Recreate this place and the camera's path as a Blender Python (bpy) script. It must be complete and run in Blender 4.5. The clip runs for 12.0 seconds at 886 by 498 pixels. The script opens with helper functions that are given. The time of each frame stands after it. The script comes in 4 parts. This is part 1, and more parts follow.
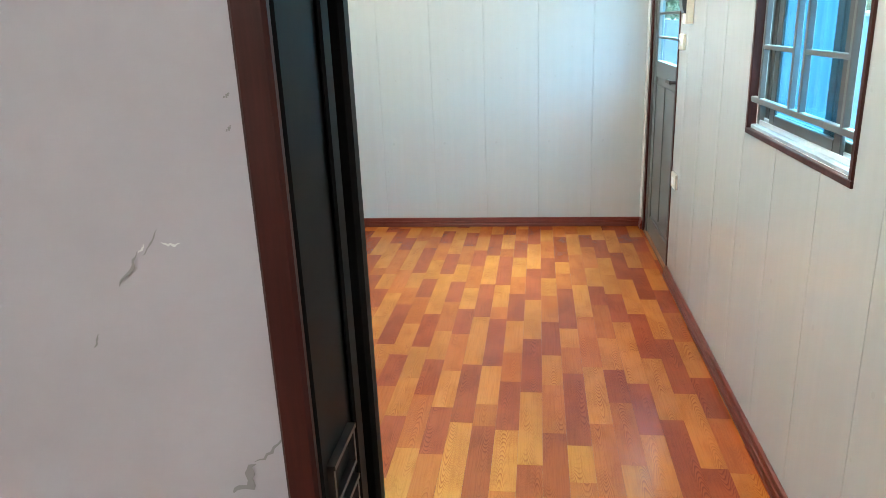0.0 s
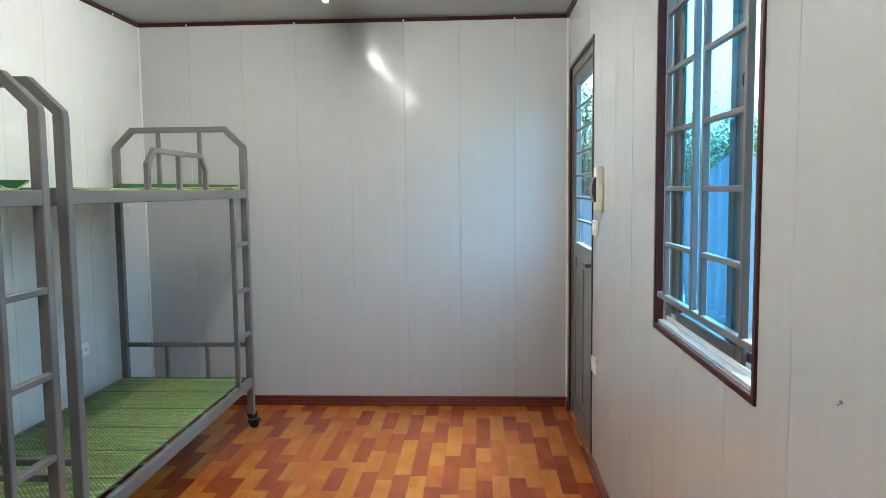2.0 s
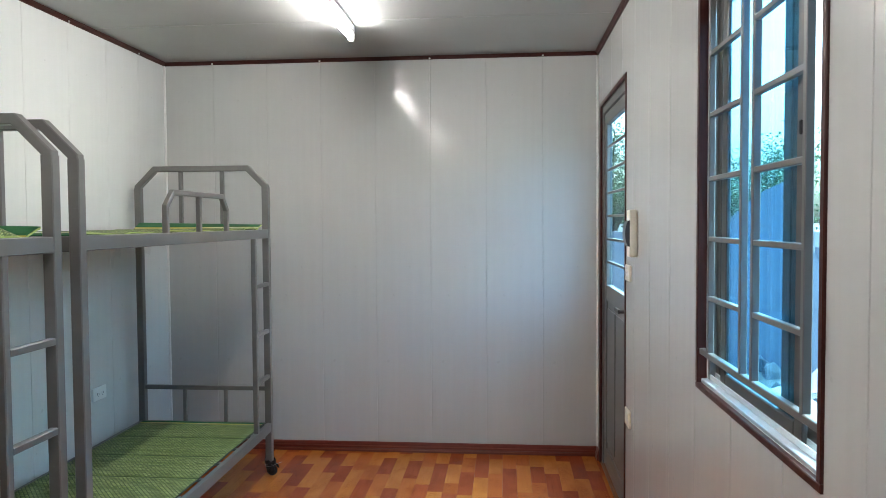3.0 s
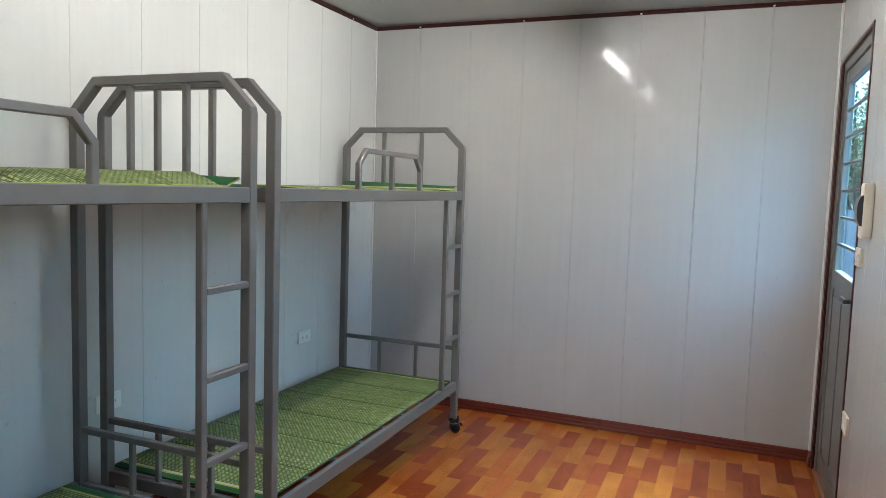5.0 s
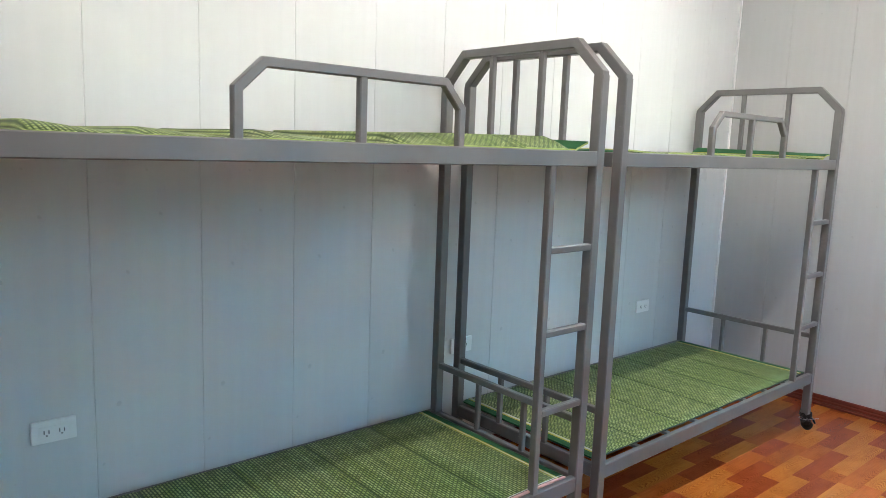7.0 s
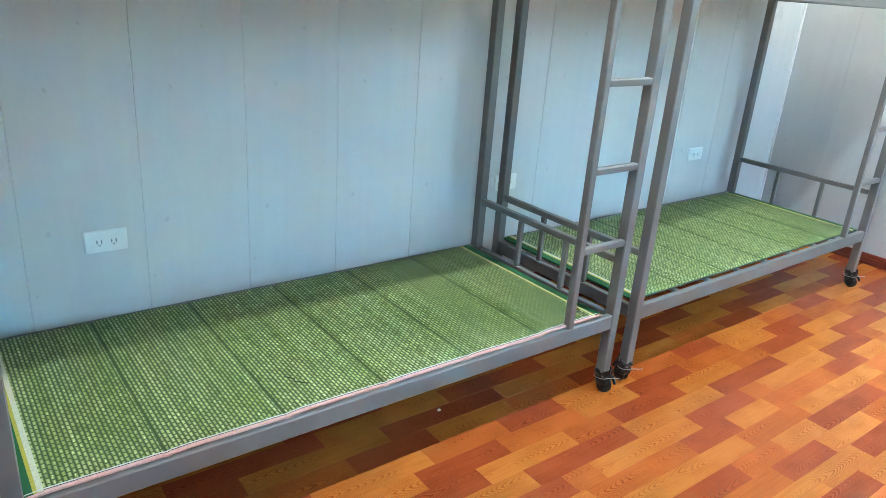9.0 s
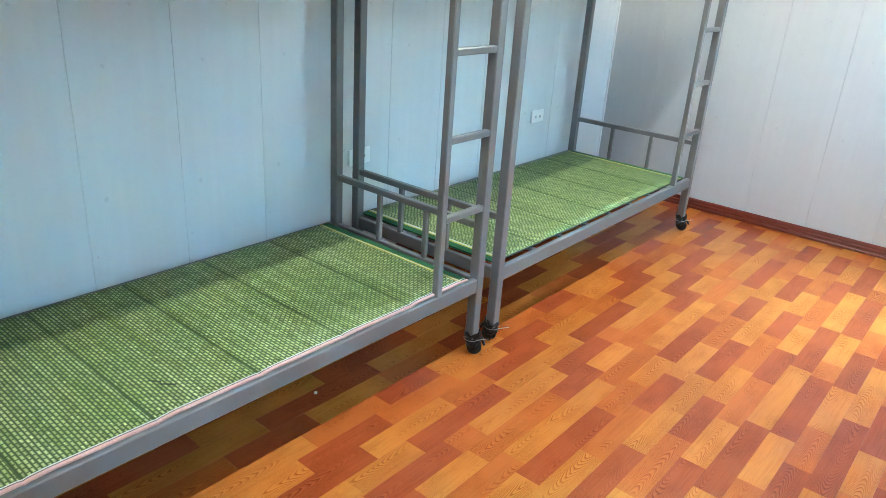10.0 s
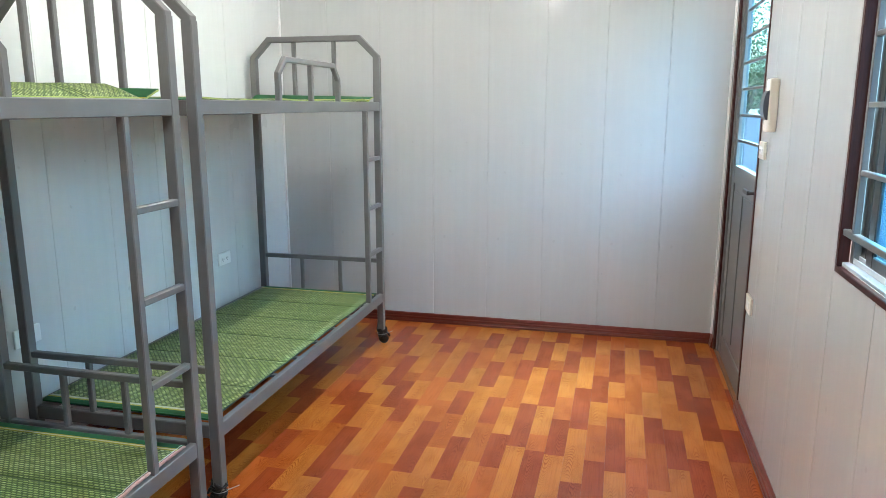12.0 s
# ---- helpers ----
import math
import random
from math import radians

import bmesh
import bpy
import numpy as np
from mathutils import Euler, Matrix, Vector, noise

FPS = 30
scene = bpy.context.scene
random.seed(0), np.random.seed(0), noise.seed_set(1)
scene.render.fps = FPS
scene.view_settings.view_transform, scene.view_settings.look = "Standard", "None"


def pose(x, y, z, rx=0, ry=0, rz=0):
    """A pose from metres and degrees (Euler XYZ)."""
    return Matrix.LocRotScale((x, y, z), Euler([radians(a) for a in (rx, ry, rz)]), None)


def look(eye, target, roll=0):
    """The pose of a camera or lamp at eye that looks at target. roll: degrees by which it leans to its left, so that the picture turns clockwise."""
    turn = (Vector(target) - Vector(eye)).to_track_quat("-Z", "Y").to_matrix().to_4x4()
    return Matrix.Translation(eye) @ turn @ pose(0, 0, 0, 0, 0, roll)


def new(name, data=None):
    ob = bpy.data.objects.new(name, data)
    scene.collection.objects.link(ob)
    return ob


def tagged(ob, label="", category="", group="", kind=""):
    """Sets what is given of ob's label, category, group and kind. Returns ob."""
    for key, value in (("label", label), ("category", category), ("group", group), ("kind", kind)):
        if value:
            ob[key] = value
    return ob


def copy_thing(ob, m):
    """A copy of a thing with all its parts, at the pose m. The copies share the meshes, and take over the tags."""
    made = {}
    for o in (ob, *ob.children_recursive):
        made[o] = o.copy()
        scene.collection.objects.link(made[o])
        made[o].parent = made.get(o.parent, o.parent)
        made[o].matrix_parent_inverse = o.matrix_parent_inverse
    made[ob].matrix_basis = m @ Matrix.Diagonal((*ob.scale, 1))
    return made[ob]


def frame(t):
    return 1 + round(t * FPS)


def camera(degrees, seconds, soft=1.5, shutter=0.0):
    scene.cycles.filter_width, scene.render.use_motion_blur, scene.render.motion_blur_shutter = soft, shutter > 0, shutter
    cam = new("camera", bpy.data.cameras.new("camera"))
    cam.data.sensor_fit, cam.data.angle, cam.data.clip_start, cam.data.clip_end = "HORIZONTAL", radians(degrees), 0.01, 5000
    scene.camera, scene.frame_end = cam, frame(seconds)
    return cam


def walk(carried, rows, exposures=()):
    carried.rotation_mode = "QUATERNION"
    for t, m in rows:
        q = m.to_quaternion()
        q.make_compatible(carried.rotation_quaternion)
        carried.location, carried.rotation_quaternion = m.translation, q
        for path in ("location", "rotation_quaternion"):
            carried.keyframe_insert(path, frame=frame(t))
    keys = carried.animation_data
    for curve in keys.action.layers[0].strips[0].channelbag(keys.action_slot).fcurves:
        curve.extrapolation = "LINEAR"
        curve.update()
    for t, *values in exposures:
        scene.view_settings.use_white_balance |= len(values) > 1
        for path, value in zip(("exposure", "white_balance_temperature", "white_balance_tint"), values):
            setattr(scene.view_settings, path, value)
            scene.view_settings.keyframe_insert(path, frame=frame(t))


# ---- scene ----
cam = camera(63.9, 12.0, soft=0.8)
PATH = [
    (0, (2.078, 0.234, 1.37), (1.812, 2.123, 0.768), -2.4),
    (0.5, (2.103, 0.253, 1.384), (2.018, 2.187, 0.882), -1.8),
    (1, (2.136, 0.309, 1.408), (2.094, 2.272, 1.027), -1.1),
    (1.5, (2.166, 0.359, 1.425), (2.104, 2.34, 1.159), -0.7),
    (2, (2.202, 0.414, 1.438), (2.098, 2.404, 1.272), -0.6),
    (2.5, (2.205, 0.47, 1.469), (2.07, 2.463, 1.37), -0.4),
    (2.7, (2.189, 0.497, 1.487), (2.044, 2.49, 1.405), -0.4),
    (4.3, (2.251, 0.685, 1.487), (1.761, 2.622, 1.398), 1.1),
    (4.5, (2.267, 0.684, 1.489), (1.706, 2.6, 1.378), 1.4),
    (5, (2.288, 0.669, 1.468), (1.539, 2.515, 1.297), 1.8),
    (5.5, (2.275, 0.663, 1.456), (1.339, 2.414, 1.217), 2.1),
    (6, (2.268, 0.664, 1.456), (1.145, 2.287, 1.133), 2.6),
    (6.5, (2.273, 0.667, 1.446), (0.939, 2.12, 1.114), 2.1),
    (7, (2.294, 0.656, 1.45), (0.796, 1.95, 1.163), 2.1),
    (7.5, (2.278, 0.654, 1.437), (0.706, 1.841, 1.09), 3.0),
    (7.7, (2.262, 0.666, 1.416), (0.679, 1.821, 1.016), 3.6),
    (9.3, (2.244, 0.672, 1.393), (0.824, 1.856, 0.63), 5.0),
    (9.5, (2.238, 0.668, 1.398), (0.873, 1.914, 0.632), 4.7),
    (10, (2.217, 0.655, 1.399), (1.053, 2.093, 0.638), 3.8),
    (10.5, (2.199, 0.641, 1.397), (1.228, 2.227, 0.661), 3.0),
    (11, (2.182, 0.625, 1.405), (1.364, 2.323, 0.737), 2.2),
    (11.5, (2.173, 0.629, 1.427), (1.523, 2.44, 0.881), 0.9),
    (12, (2.178, 0.621, 1.432), (1.705, 2.523, 1.036), 0.0),
]
EXPOSURES = [(0.0, 4.89, 6590, 0), (1.0, 4.48, 6690, 4), (1.5, 4.42, 6690, 6), (2.5, 3.95, 6690, 11), (4.5, 3.94, 6740, 13), (6.5, 4.39, 6790, 16), (7.7, 4.62, 6590, 12), (9.3, 5.33, 6190, 5), (9.5, 5.33, 6190, 5), (10.5, 5.14, 6450, 5), (11.5, 4.95, 6490, 6), (12.0, 4.63, 6550, 10)]
walk(cam, [(t, look(eye, target, roll)) for t, eye, target, roll in PATH], EXPOSURES)

# ---------------------------------------------------------------- world and light
world = bpy.data.worlds.new("sky")
scene.world = world
world.use_nodes = True
_nt = world.node_tree
_sky = _nt.nodes.new("ShaderNodeTexSky")
_sky.sky_type = "NISHITA"
_sky.sun_disc = False
_sky.sun_elevation = radians(60)
_sky.sun_rotation = radians(60)
_sky.dust_density = 7.0
_sky.air_density = 1.0
_sky.ozone_density = 1.0
_nt.links.new(_sky.outputs[0], _nt.nodes["Background"].inputs[0])
_nt.nodes["Background"].inputs[1].default_value = 0.15
sun_data = bpy.data.lights.new("sun", "SUN")
sun_data.energy = 0.5
sun_data.angle = radians(40)
sun_data.color = (1.0, 0.96, 0.9)
sun = new("sun", sun_data)
sun.matrix_world = look((8.7, 5, 17.3), (0, 0, 0))
TUBE_POWER = 9.0

# ---------------------------------------------------------------- materials


class Nodes:
    """A small wrapper to write node materials briefly."""

    def __init__(self, name):
        self.mat = bpy.data.materials.new(name)
        self.mat.use_nodes = True
        self.t = self.mat.node_tree
        self.b = self.t.nodes["Principled BSDF"]
        self.out = self.t.nodes["Material Output"]

    def n(self, kind, **inputs):
        node = self.t.nodes.new("ShaderNode" + kind)
        for key, value in inputs.items():
            self.put(node.inputs[key.replace("_", " ")], value)
        return node

    def put(self, socket, value):
        if isinstance(value, bpy.types.NodeSocket):
            self.t.links.new(value, socket)
        elif isinstance(value, bpy.types.Node):
            self.t.links.new(value.outputs[0], socket)
        elif isinstance(value, tuple) and len(value) == 3 and socket.type == "RGBA":
            socket.default_value = (*value, 1)
        else:
            socket.default_value = value

    def set(self, **inputs):
        for key, value in inputs.items():
            self.put(self.b.inputs[key.replace("_", " ")], value)
        return self

    def coords(self, scale=(1, 1, 1), space="Object", offset=None):
        tc = self.n("TexCoord").outputs[space]
        m = self.n("Mapping", Vector=tc)
        m.inputs["Scale"].default_value = scale
        if offset is not None:
            self.put(m.inputs["Location"], offset)
        return m.outputs[0]

    def noise(self, vec, scale, detail=3.0, rough=0.55):
        return self.n("TexNoise", Vector=vec, Scale=scale, Detail=detail, Roughness=rough).outputs[0]

    def ramp(self, fac, *stops):
        r = self.n("ValToRGB", Fac=fac)
        e = r.color_ramp.elements
        while len(e) < len(stops):
            e.new(0.5)
        for k, (p, c) in enumerate(stops):
            e[k].position = p
            e[k].color = (*c, 1) if isinstance(c, tuple) else (c, c, c, 1)
        return r.outputs[0]

    def mix(self, fac, a, b, blend="MIX"):
        m = self.t.nodes.new("ShaderNodeMix")
        m.data_type, m.blend_type = "RGBA", blend
        self.put(m.inputs[0], fac)
        self.put(m.inputs[6], a)
        self.put(m.inputs[7], b)
        return m.outputs[2]

    def math(self, op, a, b=0.0, c=0.0):
        m = self.t.nodes.new("ShaderNodeMath")
        m.operation = op
        for k, v in enumerate((a, b, c)):
            self.put(m.inputs[k], v)
        return m.outputs[0]

    def bump(self, height, strength=0.1, distance=0.002):
        self.put(self.b.inputs["Normal"], self.n("Bump", Height=height, Strength=strength, Distance=distance).outputs[0])
        return self


def paint(name, colour, rough, vary=0.06, grain=60.0, bump=0.05, metal=0.0, space="Object", spec=0.5):
    """Painted or plastic surface: slight blotches, fine grain, uneven gloss."""
    s = Nodes(name)
    v = s.coords(space=space)
    big, fine = s.noise(v, 2.3, 4), s.noise(v, grain, 2)
    lo = tuple(c * (1 - vary) for c in colour)
    hi = tuple(min(1, c * (1 + vary)) for c in colour)
    col = s.mix(s.ramp(big, (0.3, 0.0), (0.7, 1.0)), lo, hi)
    s.set(Base_Color=s.mix(s.math("MULTIPLY", fine, vary), col, tuple(c * 0.8 for c in colour)), Metallic=metal,
          Roughness=s.math("MULTIPLY_ADD", big, rough * 0.35, rough * 0.82))
    s.set(Specular_IOR_Level=spec)
    s.bump(fine, bump, 0.001)
    return s.mat


# white scales the base colour; it carries how brightly each wall is lit
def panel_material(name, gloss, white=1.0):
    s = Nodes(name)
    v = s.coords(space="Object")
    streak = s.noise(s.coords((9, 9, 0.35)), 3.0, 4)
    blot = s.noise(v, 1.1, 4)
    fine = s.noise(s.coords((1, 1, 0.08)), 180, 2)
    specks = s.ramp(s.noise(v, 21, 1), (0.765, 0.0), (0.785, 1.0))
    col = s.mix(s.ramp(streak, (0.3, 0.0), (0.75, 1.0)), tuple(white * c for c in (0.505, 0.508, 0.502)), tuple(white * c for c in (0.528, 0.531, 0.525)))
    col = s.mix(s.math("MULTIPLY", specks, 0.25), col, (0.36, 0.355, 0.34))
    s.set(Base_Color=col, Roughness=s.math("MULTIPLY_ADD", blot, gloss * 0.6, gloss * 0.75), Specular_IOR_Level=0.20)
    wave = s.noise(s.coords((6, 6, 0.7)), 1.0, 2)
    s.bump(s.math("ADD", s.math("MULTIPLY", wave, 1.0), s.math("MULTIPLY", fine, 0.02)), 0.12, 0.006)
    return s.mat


def brown_trim_material():
    s = Nodes("dark_red_wood_trim")
    g = s.noise(s.coords((60, 60, 3)), 2.2, 5, 0.65)
    g2 = s.noise(s.coords((8, 8, 8)), 2.0, 3)
    col = s.mix(s.ramp(g, (0.3, 0.0), (0.7, 1.0)), (0.034, 0.0068, 0.0052), (0.062, 0.0120, 0.0088))
    s.set(Base_Color=col, Roughness=s.math("MULTIPLY_ADD", g2, 0.2, 0.36), Specular_IOR_Level=0.3)
    s.bump(g, 0.06, 0.001)
    return s.mat


def baseboard_material():
    s = Nodes("red_brown_skirting")
    g = s.noise(s.coords((4, 4, 60)), 3.0, 4, 0.6)
    col = s.mix(s.ramp(g, (0.3, 0.0), (0.7, 1.0)), (0.115, 0.015, 0.008), (0.175, 0.026, 0.013))
    s.set(Base_Color=col, Roughness=0.34)
    s.bump(g, 0.05, 0.001)
    return s.mat


STRIP, FLOOR_FROM = 0.0815, 0.870     # width of a printed strip, edge of the first


def plank_material(name, per_island, tone):
    """Wood-print vinyl: one tone, cathedral grain along the strip."""
    s = Nodes(name)
    if per_island:
        rnd = s.n("NewGeometry").outputs["Random Per Island"]
    else:
        rnd = s.n("ObjectInfo").outputs["Random"]
    shift = s.n("CombineXYZ", X=s.math("MULTIPLY", rnd, 37.0), Y=s.math("MULTIPLY", rnd, 91.0), Z=s.math("MULTIPLY", rnd, 13.0)).outputs[0]
    v = s.coords((1, 1, 1), "Object", shift)
    warp = s.n("TexNoise", Vector=s.n("Mapping", Vector=v, Scale=(20.0, 4.0, 1.0)).outputs[0], Scale=1.0, Detail=2.0, Roughness=0.5).outputs[0]
    place = s.n("SeparateXYZ", Vector=s.n("TexCoord").outputs["Object"])
    across = s.math("FRACT", s.math("DIVIDE", s.math("SUBTRACT", place.outputs["X"], FLOOR_FROM if per_island else 0.0), STRIP))
    off = s.math("SUBTRACT", across, s.math("MULTIPLY_ADD", s.math("FRACT", s.math("MULTIPLY", rnd, 17.7)), 0.7, 0.15))
    arch = s.math("MULTIPLY", s.math("MULTIPLY", off, off), s.math("MULTIPLY", s.math("SIGN", s.math("SUBTRACT", s.math("FRACT", s.math("MULTIPLY", rnd, 29.3)), 0.45)), 52.0))
    rings = s.math("FRACT", s.math("ADD", s.math("ADD", s.math("MULTIPLY", place.outputs["Y"], 36.0), arch), s.math("MULTIPLY", warp, 7.0)))
    line = s.ramp(rings, (0.0, 0.0), (0.45, 0.15), (0.82, 1.0), (1.0, 0.0))
    pores = s.n("TexNoise", Vector=s.n("Mapping", Vector=v, Scale=(260.0, 7.0, 1.0)).outputs[0], Scale=1.0, Detail=2.0).outputs[0]
    soft = s.n("TexNoise", Vector=s.n("Mapping", Vector=v, Scale=(16.0, 3.0, 1.0)).outputs[0], Scale=1.0, Detail=3.0).outputs[0]
    base = s.mix(s.math("FRACT", s.math("MULTIPLY", rnd, 7.31)), tuple(c * 0.93 for c in tone), tuple(c * 1.07 for c in tone))
    dark = s.mix(1.0, base, (0.50, 0.31, 0.23), "MULTIPLY")
    patch = s.n("TexNoise", Vector=s.n("Mapping", Vector=v, Scale=(9.0, 5.0, 1.0)).outputs[0], Scale=1.0, Detail=2.0).outputs[0]
    col = s.mix(s.math("MULTIPLY", line, s.ramp(patch, (0.40, 0.10), (0.58, 1.0))), base, dark)
    col = s.mix(s.math("MULTIPLY", s.ramp(pores, (0.45, 0.0), (0.75, 1.0)), 0.35), col, dark)
    col = s.mix(s.ramp(soft, (0.3, 0.0), (0.7, 0.15)), col, s.mix(1.0, col, (1.16, 1.14, 1.1), "MULTIPLY"))
    world_v = s.n("NewGeometry").outputs["Position"]
    scuff = s.n("TexNoise", Vector=world_v, Scale=2.1, Detail=5.0, Roughness=0.6).outputs[0]
    s.set(Base_Color=col, Roughness=s.math("MULTIPLY_ADD", scuff, 0.10, 0.17), Specular_IOR_Level=0.36)
    s.bump(s.math("ADD", s.math("MULTIPLY", pores, 0.4), s.math("MULTIPLY", scuff, 0.6)), 0.05, 0.002)
    return s.mat


def mat_material(name, light, mid, dark):
    """Woven reed: short reeds across the mat in staggered rows over a dark ground."""
    s = Nodes(name)
    v = s.coords()
    br = s.n("TexBrick", Vector=v)
    br.offset, br.squash = 0.5, 1.0
    s.put(br.inputs["Color1"], (1, 1, 1))
    s.put(br.inputs["Color2"], (0.45, 0.45, 0.45))
    s.put(br.inputs["Mortar"], (0, 0, 0))
    for key, value in (("Scale", 1.0), ("Mortar Size", 0.0052), ("Mortar Smooth", 1.0), ("Bias", 0.0), ("Brick Width", 0.0190), ("Row Height", 0.0105)):
        br.inputs[key].default_value = value
    cell = br.outputs[0]
    band = s.noise(s.coords((0.6, 22, 1)), 1.0, 3, 0.7)
    blot = s.noise(v, 3.0, 3)
    reed = s.mix(s.ramp(band, (0.35, 0.0), (0.68, 1.0)), mid, light)
    reed = s.mix(s.ramp(blot, (0.35, 0.0), (0.75, 0.35)), reed, mid)
    fleck = s.ramp(s.noise(s.coords((70, 140, 1)), 1.0, 1), (0.60, 0.0), (0.72, 1.0))
    reed = s.mix(s.math("MULTIPLY", fleck, 0.7), reed, tuple(min(1, c * 1.5 + 0.05) for c in light))
    along = s.n("SeparateXYZ", Vector=s.n("TexCoord").outputs["Object"]).outputs["Y"]
    warp = s.ramp(s.math("FRACT", s.math("DIVIDE", along, 0.0368)), (0.0, 1.0), (0.10, 0.9), (0.16, 0.0), (1.0, 0.0))
    fold = s.ramp(s.math("FRACT", s.math("ADD", s.math("DIVIDE", along, 0.294), 0.02)), (0.0, 1.0), (0.028, 1.0), (0.040, 0.0), (1.0, 0.0))
    col = s.mix(s.ramp(cell, (0.0, 0.0), (0.72, 1.0)), dark, reed)
    col = s.mix(s.math("MULTIPLY", warp, s.ramp(band, (0.30, 0.1), (0.55, 0.45))), col, dark)
    col = s.mix(s.math("MULTIPLY", fold, s.ramp(blot, (0.35, 0.6), (0.65, 1.0))), col, dark)
    s.set(Base_Color=col, Roughness=0.62, Specular_IOR_Level=0.3)
    s.bump(s.math("SUBTRACT", cell, s.math("MULTIPLY", fold, 0.8)), 0.7, 0.0022)
    return s.mat


def cloth(name, colour):
    s = Nodes(name)
    weave = s.noise(s.coords((220, 220, 220)), 1.0, 1)
    s.set(Base_Color=s.mix(weave, tuple(c * 0.7 for c in colour), tuple(min(1, c * 1.25) for c in colour)), Roughness=0.85)
    s.bump(weave, 0.3, 0.001)
    return s.mat


def glass_material(name, tint, gloss=0.06):
    s = Nodes(name)
    s.t.nodes.remove(s.b)
    clear = s.n("BsdfTransparent", Color=tint)
    shine = s.n("BsdfGlossy", Roughness=0.02)
    facing = s.n("LayerWeight", Blend=0.5).outputs["Facing"]
    m = s.n("MixShader", Fac=s.math("MULTIPLY_ADD", s.math("POWER", facing, 5.0), 0.5, gloss * 0.4))
    s.t.links.new(clear.outputs[0], m.inputs[1])
    s.t.links.new(shine.outputs[0], m.inputs[2])
    s.t.links.new(m.outputs[0], s.out.inputs[0])
    return s.mat


def steel_material():
    s = Nodes("grey_painted_steel")
    v = s.coords()
    big, fine = s.noise(v, 5.0, 4), s.noise(v, 240, 2)
    scratch = s.ramp(s.noise(s.coords((14, 14, 90)), 2.0, 2), (0.72, 0.0), (0.78, 1.0))
    col = s.mix(s.ramp(big, (0.3, 0.0), (0.7, 1.0)), (0.138, 0.132, 0.129), (0.168, 0.161, 0.157))
    s.set(Base_Color=s.mix(s.math("MULTIPLY", scratch, 0.2), col, (0.34, 0.34, 0.34)), Metallic=0.12,
          Roughness=s.math("MULTIPLY_ADD", big, 0.16, 0.30))
    s.bump(fine, 0.06, 0.0006)
    return s.mat


def ground_material():
    s = Nodes("bare_ground")
    v = s.coords()
    a, b = s.noise(v, 0.6, 6), s.noise(v, 9, 5)
    s.set(Base_Color=s.mix(a, (0.055, 0.050, 0.042), s.mix(b, (0.025, 0.024, 0.020), (0.12, 0.115, 0.105))), Roughness=0.95)
    s.bump(b, 0.6, 0.05)
    return s.mat


def leaf_material():
    s = Nodes("tree_leaves")
    r = s.n("NewGeometry").outputs["Random Per Island"]
    s.set(Base_Color=s.ramp(r, (0.0, (0.035, 0.075, 0.02)), (0.5, (0.06, 0.12, 0.03)), (1.0, (0.11, 0.17, 0.05))), Roughness=0.55)
    return s.mat


def emit(name, colour, strength):
    s = Nodes(name)
    s.set(Base_Color=(0.9, 0.9, 0.9), Emission_Color=colour, Emission_Strength=strength, Roughness=0.4)
    return s.mat


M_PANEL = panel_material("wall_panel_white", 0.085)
# left wall: same panels, colour raised by 1.3 in place of window light
M_PANEL_SATIN_LIT = panel_material("wall_panel_satin_lit", 0.28, 1.30)
# right wall: same panels, colour lowered to hold down the lamp light there
M_PANEL_SEMI_DIM = panel_material("wall_panel_semi_gloss_dim", 0.12, 0.93)
M_TRIM = brown_trim_material()
M_SKIRT = baseboard_material()
M_STEEL = steel_material()
M_BACK = paint("panel_joint_grey", (0.48, 0.48, 0.475), 0.7)
M_CEIL = paint("ceiling_panel_white", (0.365, 0.365, 0.363), 0.22, 0.03, 40, 0.03, spec=0.35)
M_BEAD = paint("white_corner_bead", (0.82, 0.82, 0.81), 0.35, 0.03)
TONES = ((0.490, 0.147, 0.027), (0.425, 0.097, 0.020), (0.312, 0.056, 0.017))
M_PLANK = [plank_material("wood_print_vinyl", False, t) for t in TONES]
M_PLANK_REST = [plank_material("wood_print_vinyl_rest", True, t) for t in TONES]
M_SUB = paint("vinyl_underlay", (0.22, 0.085, 0.03), 0.6)
M_MAT = mat_material("green_reed_weave", (0.53, 0.58, 0.28), (0.250, 0.325, 0.080), (0.034, 0.068, 0.016))
M_EDGE_GREEN = cloth("green_cloth_binding", (0.010, 0.105, 0.032))
M_EDGE_YELLOW = cloth("yellow_cloth_stripe", (0.44, 0.38, 0.05))
M_EDGE_WHITE = cloth("cream_cloth_stripe", (0.56, 0.55, 0.42))
M_PINK = cloth("pink_cloth_binding", (0.60, 0.34, 0.32))
M_WHITE_CLOTH = cloth("white_cloth_binding", (0.58, 0.57, 0.53))
M_GREEN_CLOTH = cloth("light_green_mat_edge", (0.34, 0.42, 0.12))
M_DARK_CLOTH = cloth("dark_mat_edge", (0.03, 0.045, 0.035))
M_PLASTIC = paint("white_plastic", (0.88, 0.88, 0.86), 0.32, 0.02)
M_IVORY = paint("ivory_plastic", (0.74, 0.70, 0.60), 0.30, 0.03)
M_SLOT = paint("socket_slot_grey", (0.16, 0.16, 0.16), 0.5)
M_COVER = paint("smoked_plastic", (0.05, 0.055, 0.065), 0.12)
M_BLACK = paint("black_rubber", (0.006, 0.006, 0.0065), 0.5, 0.15, spec=0.3)
M_TIE = paint("clear_nylon", (0.40, 0.40, 0.40), 0.3)
M_ALU = paint("grey_aluminium", (0.20, 0.205, 0.20), 0.38, 0.05, 120, 0.03, 0.45)
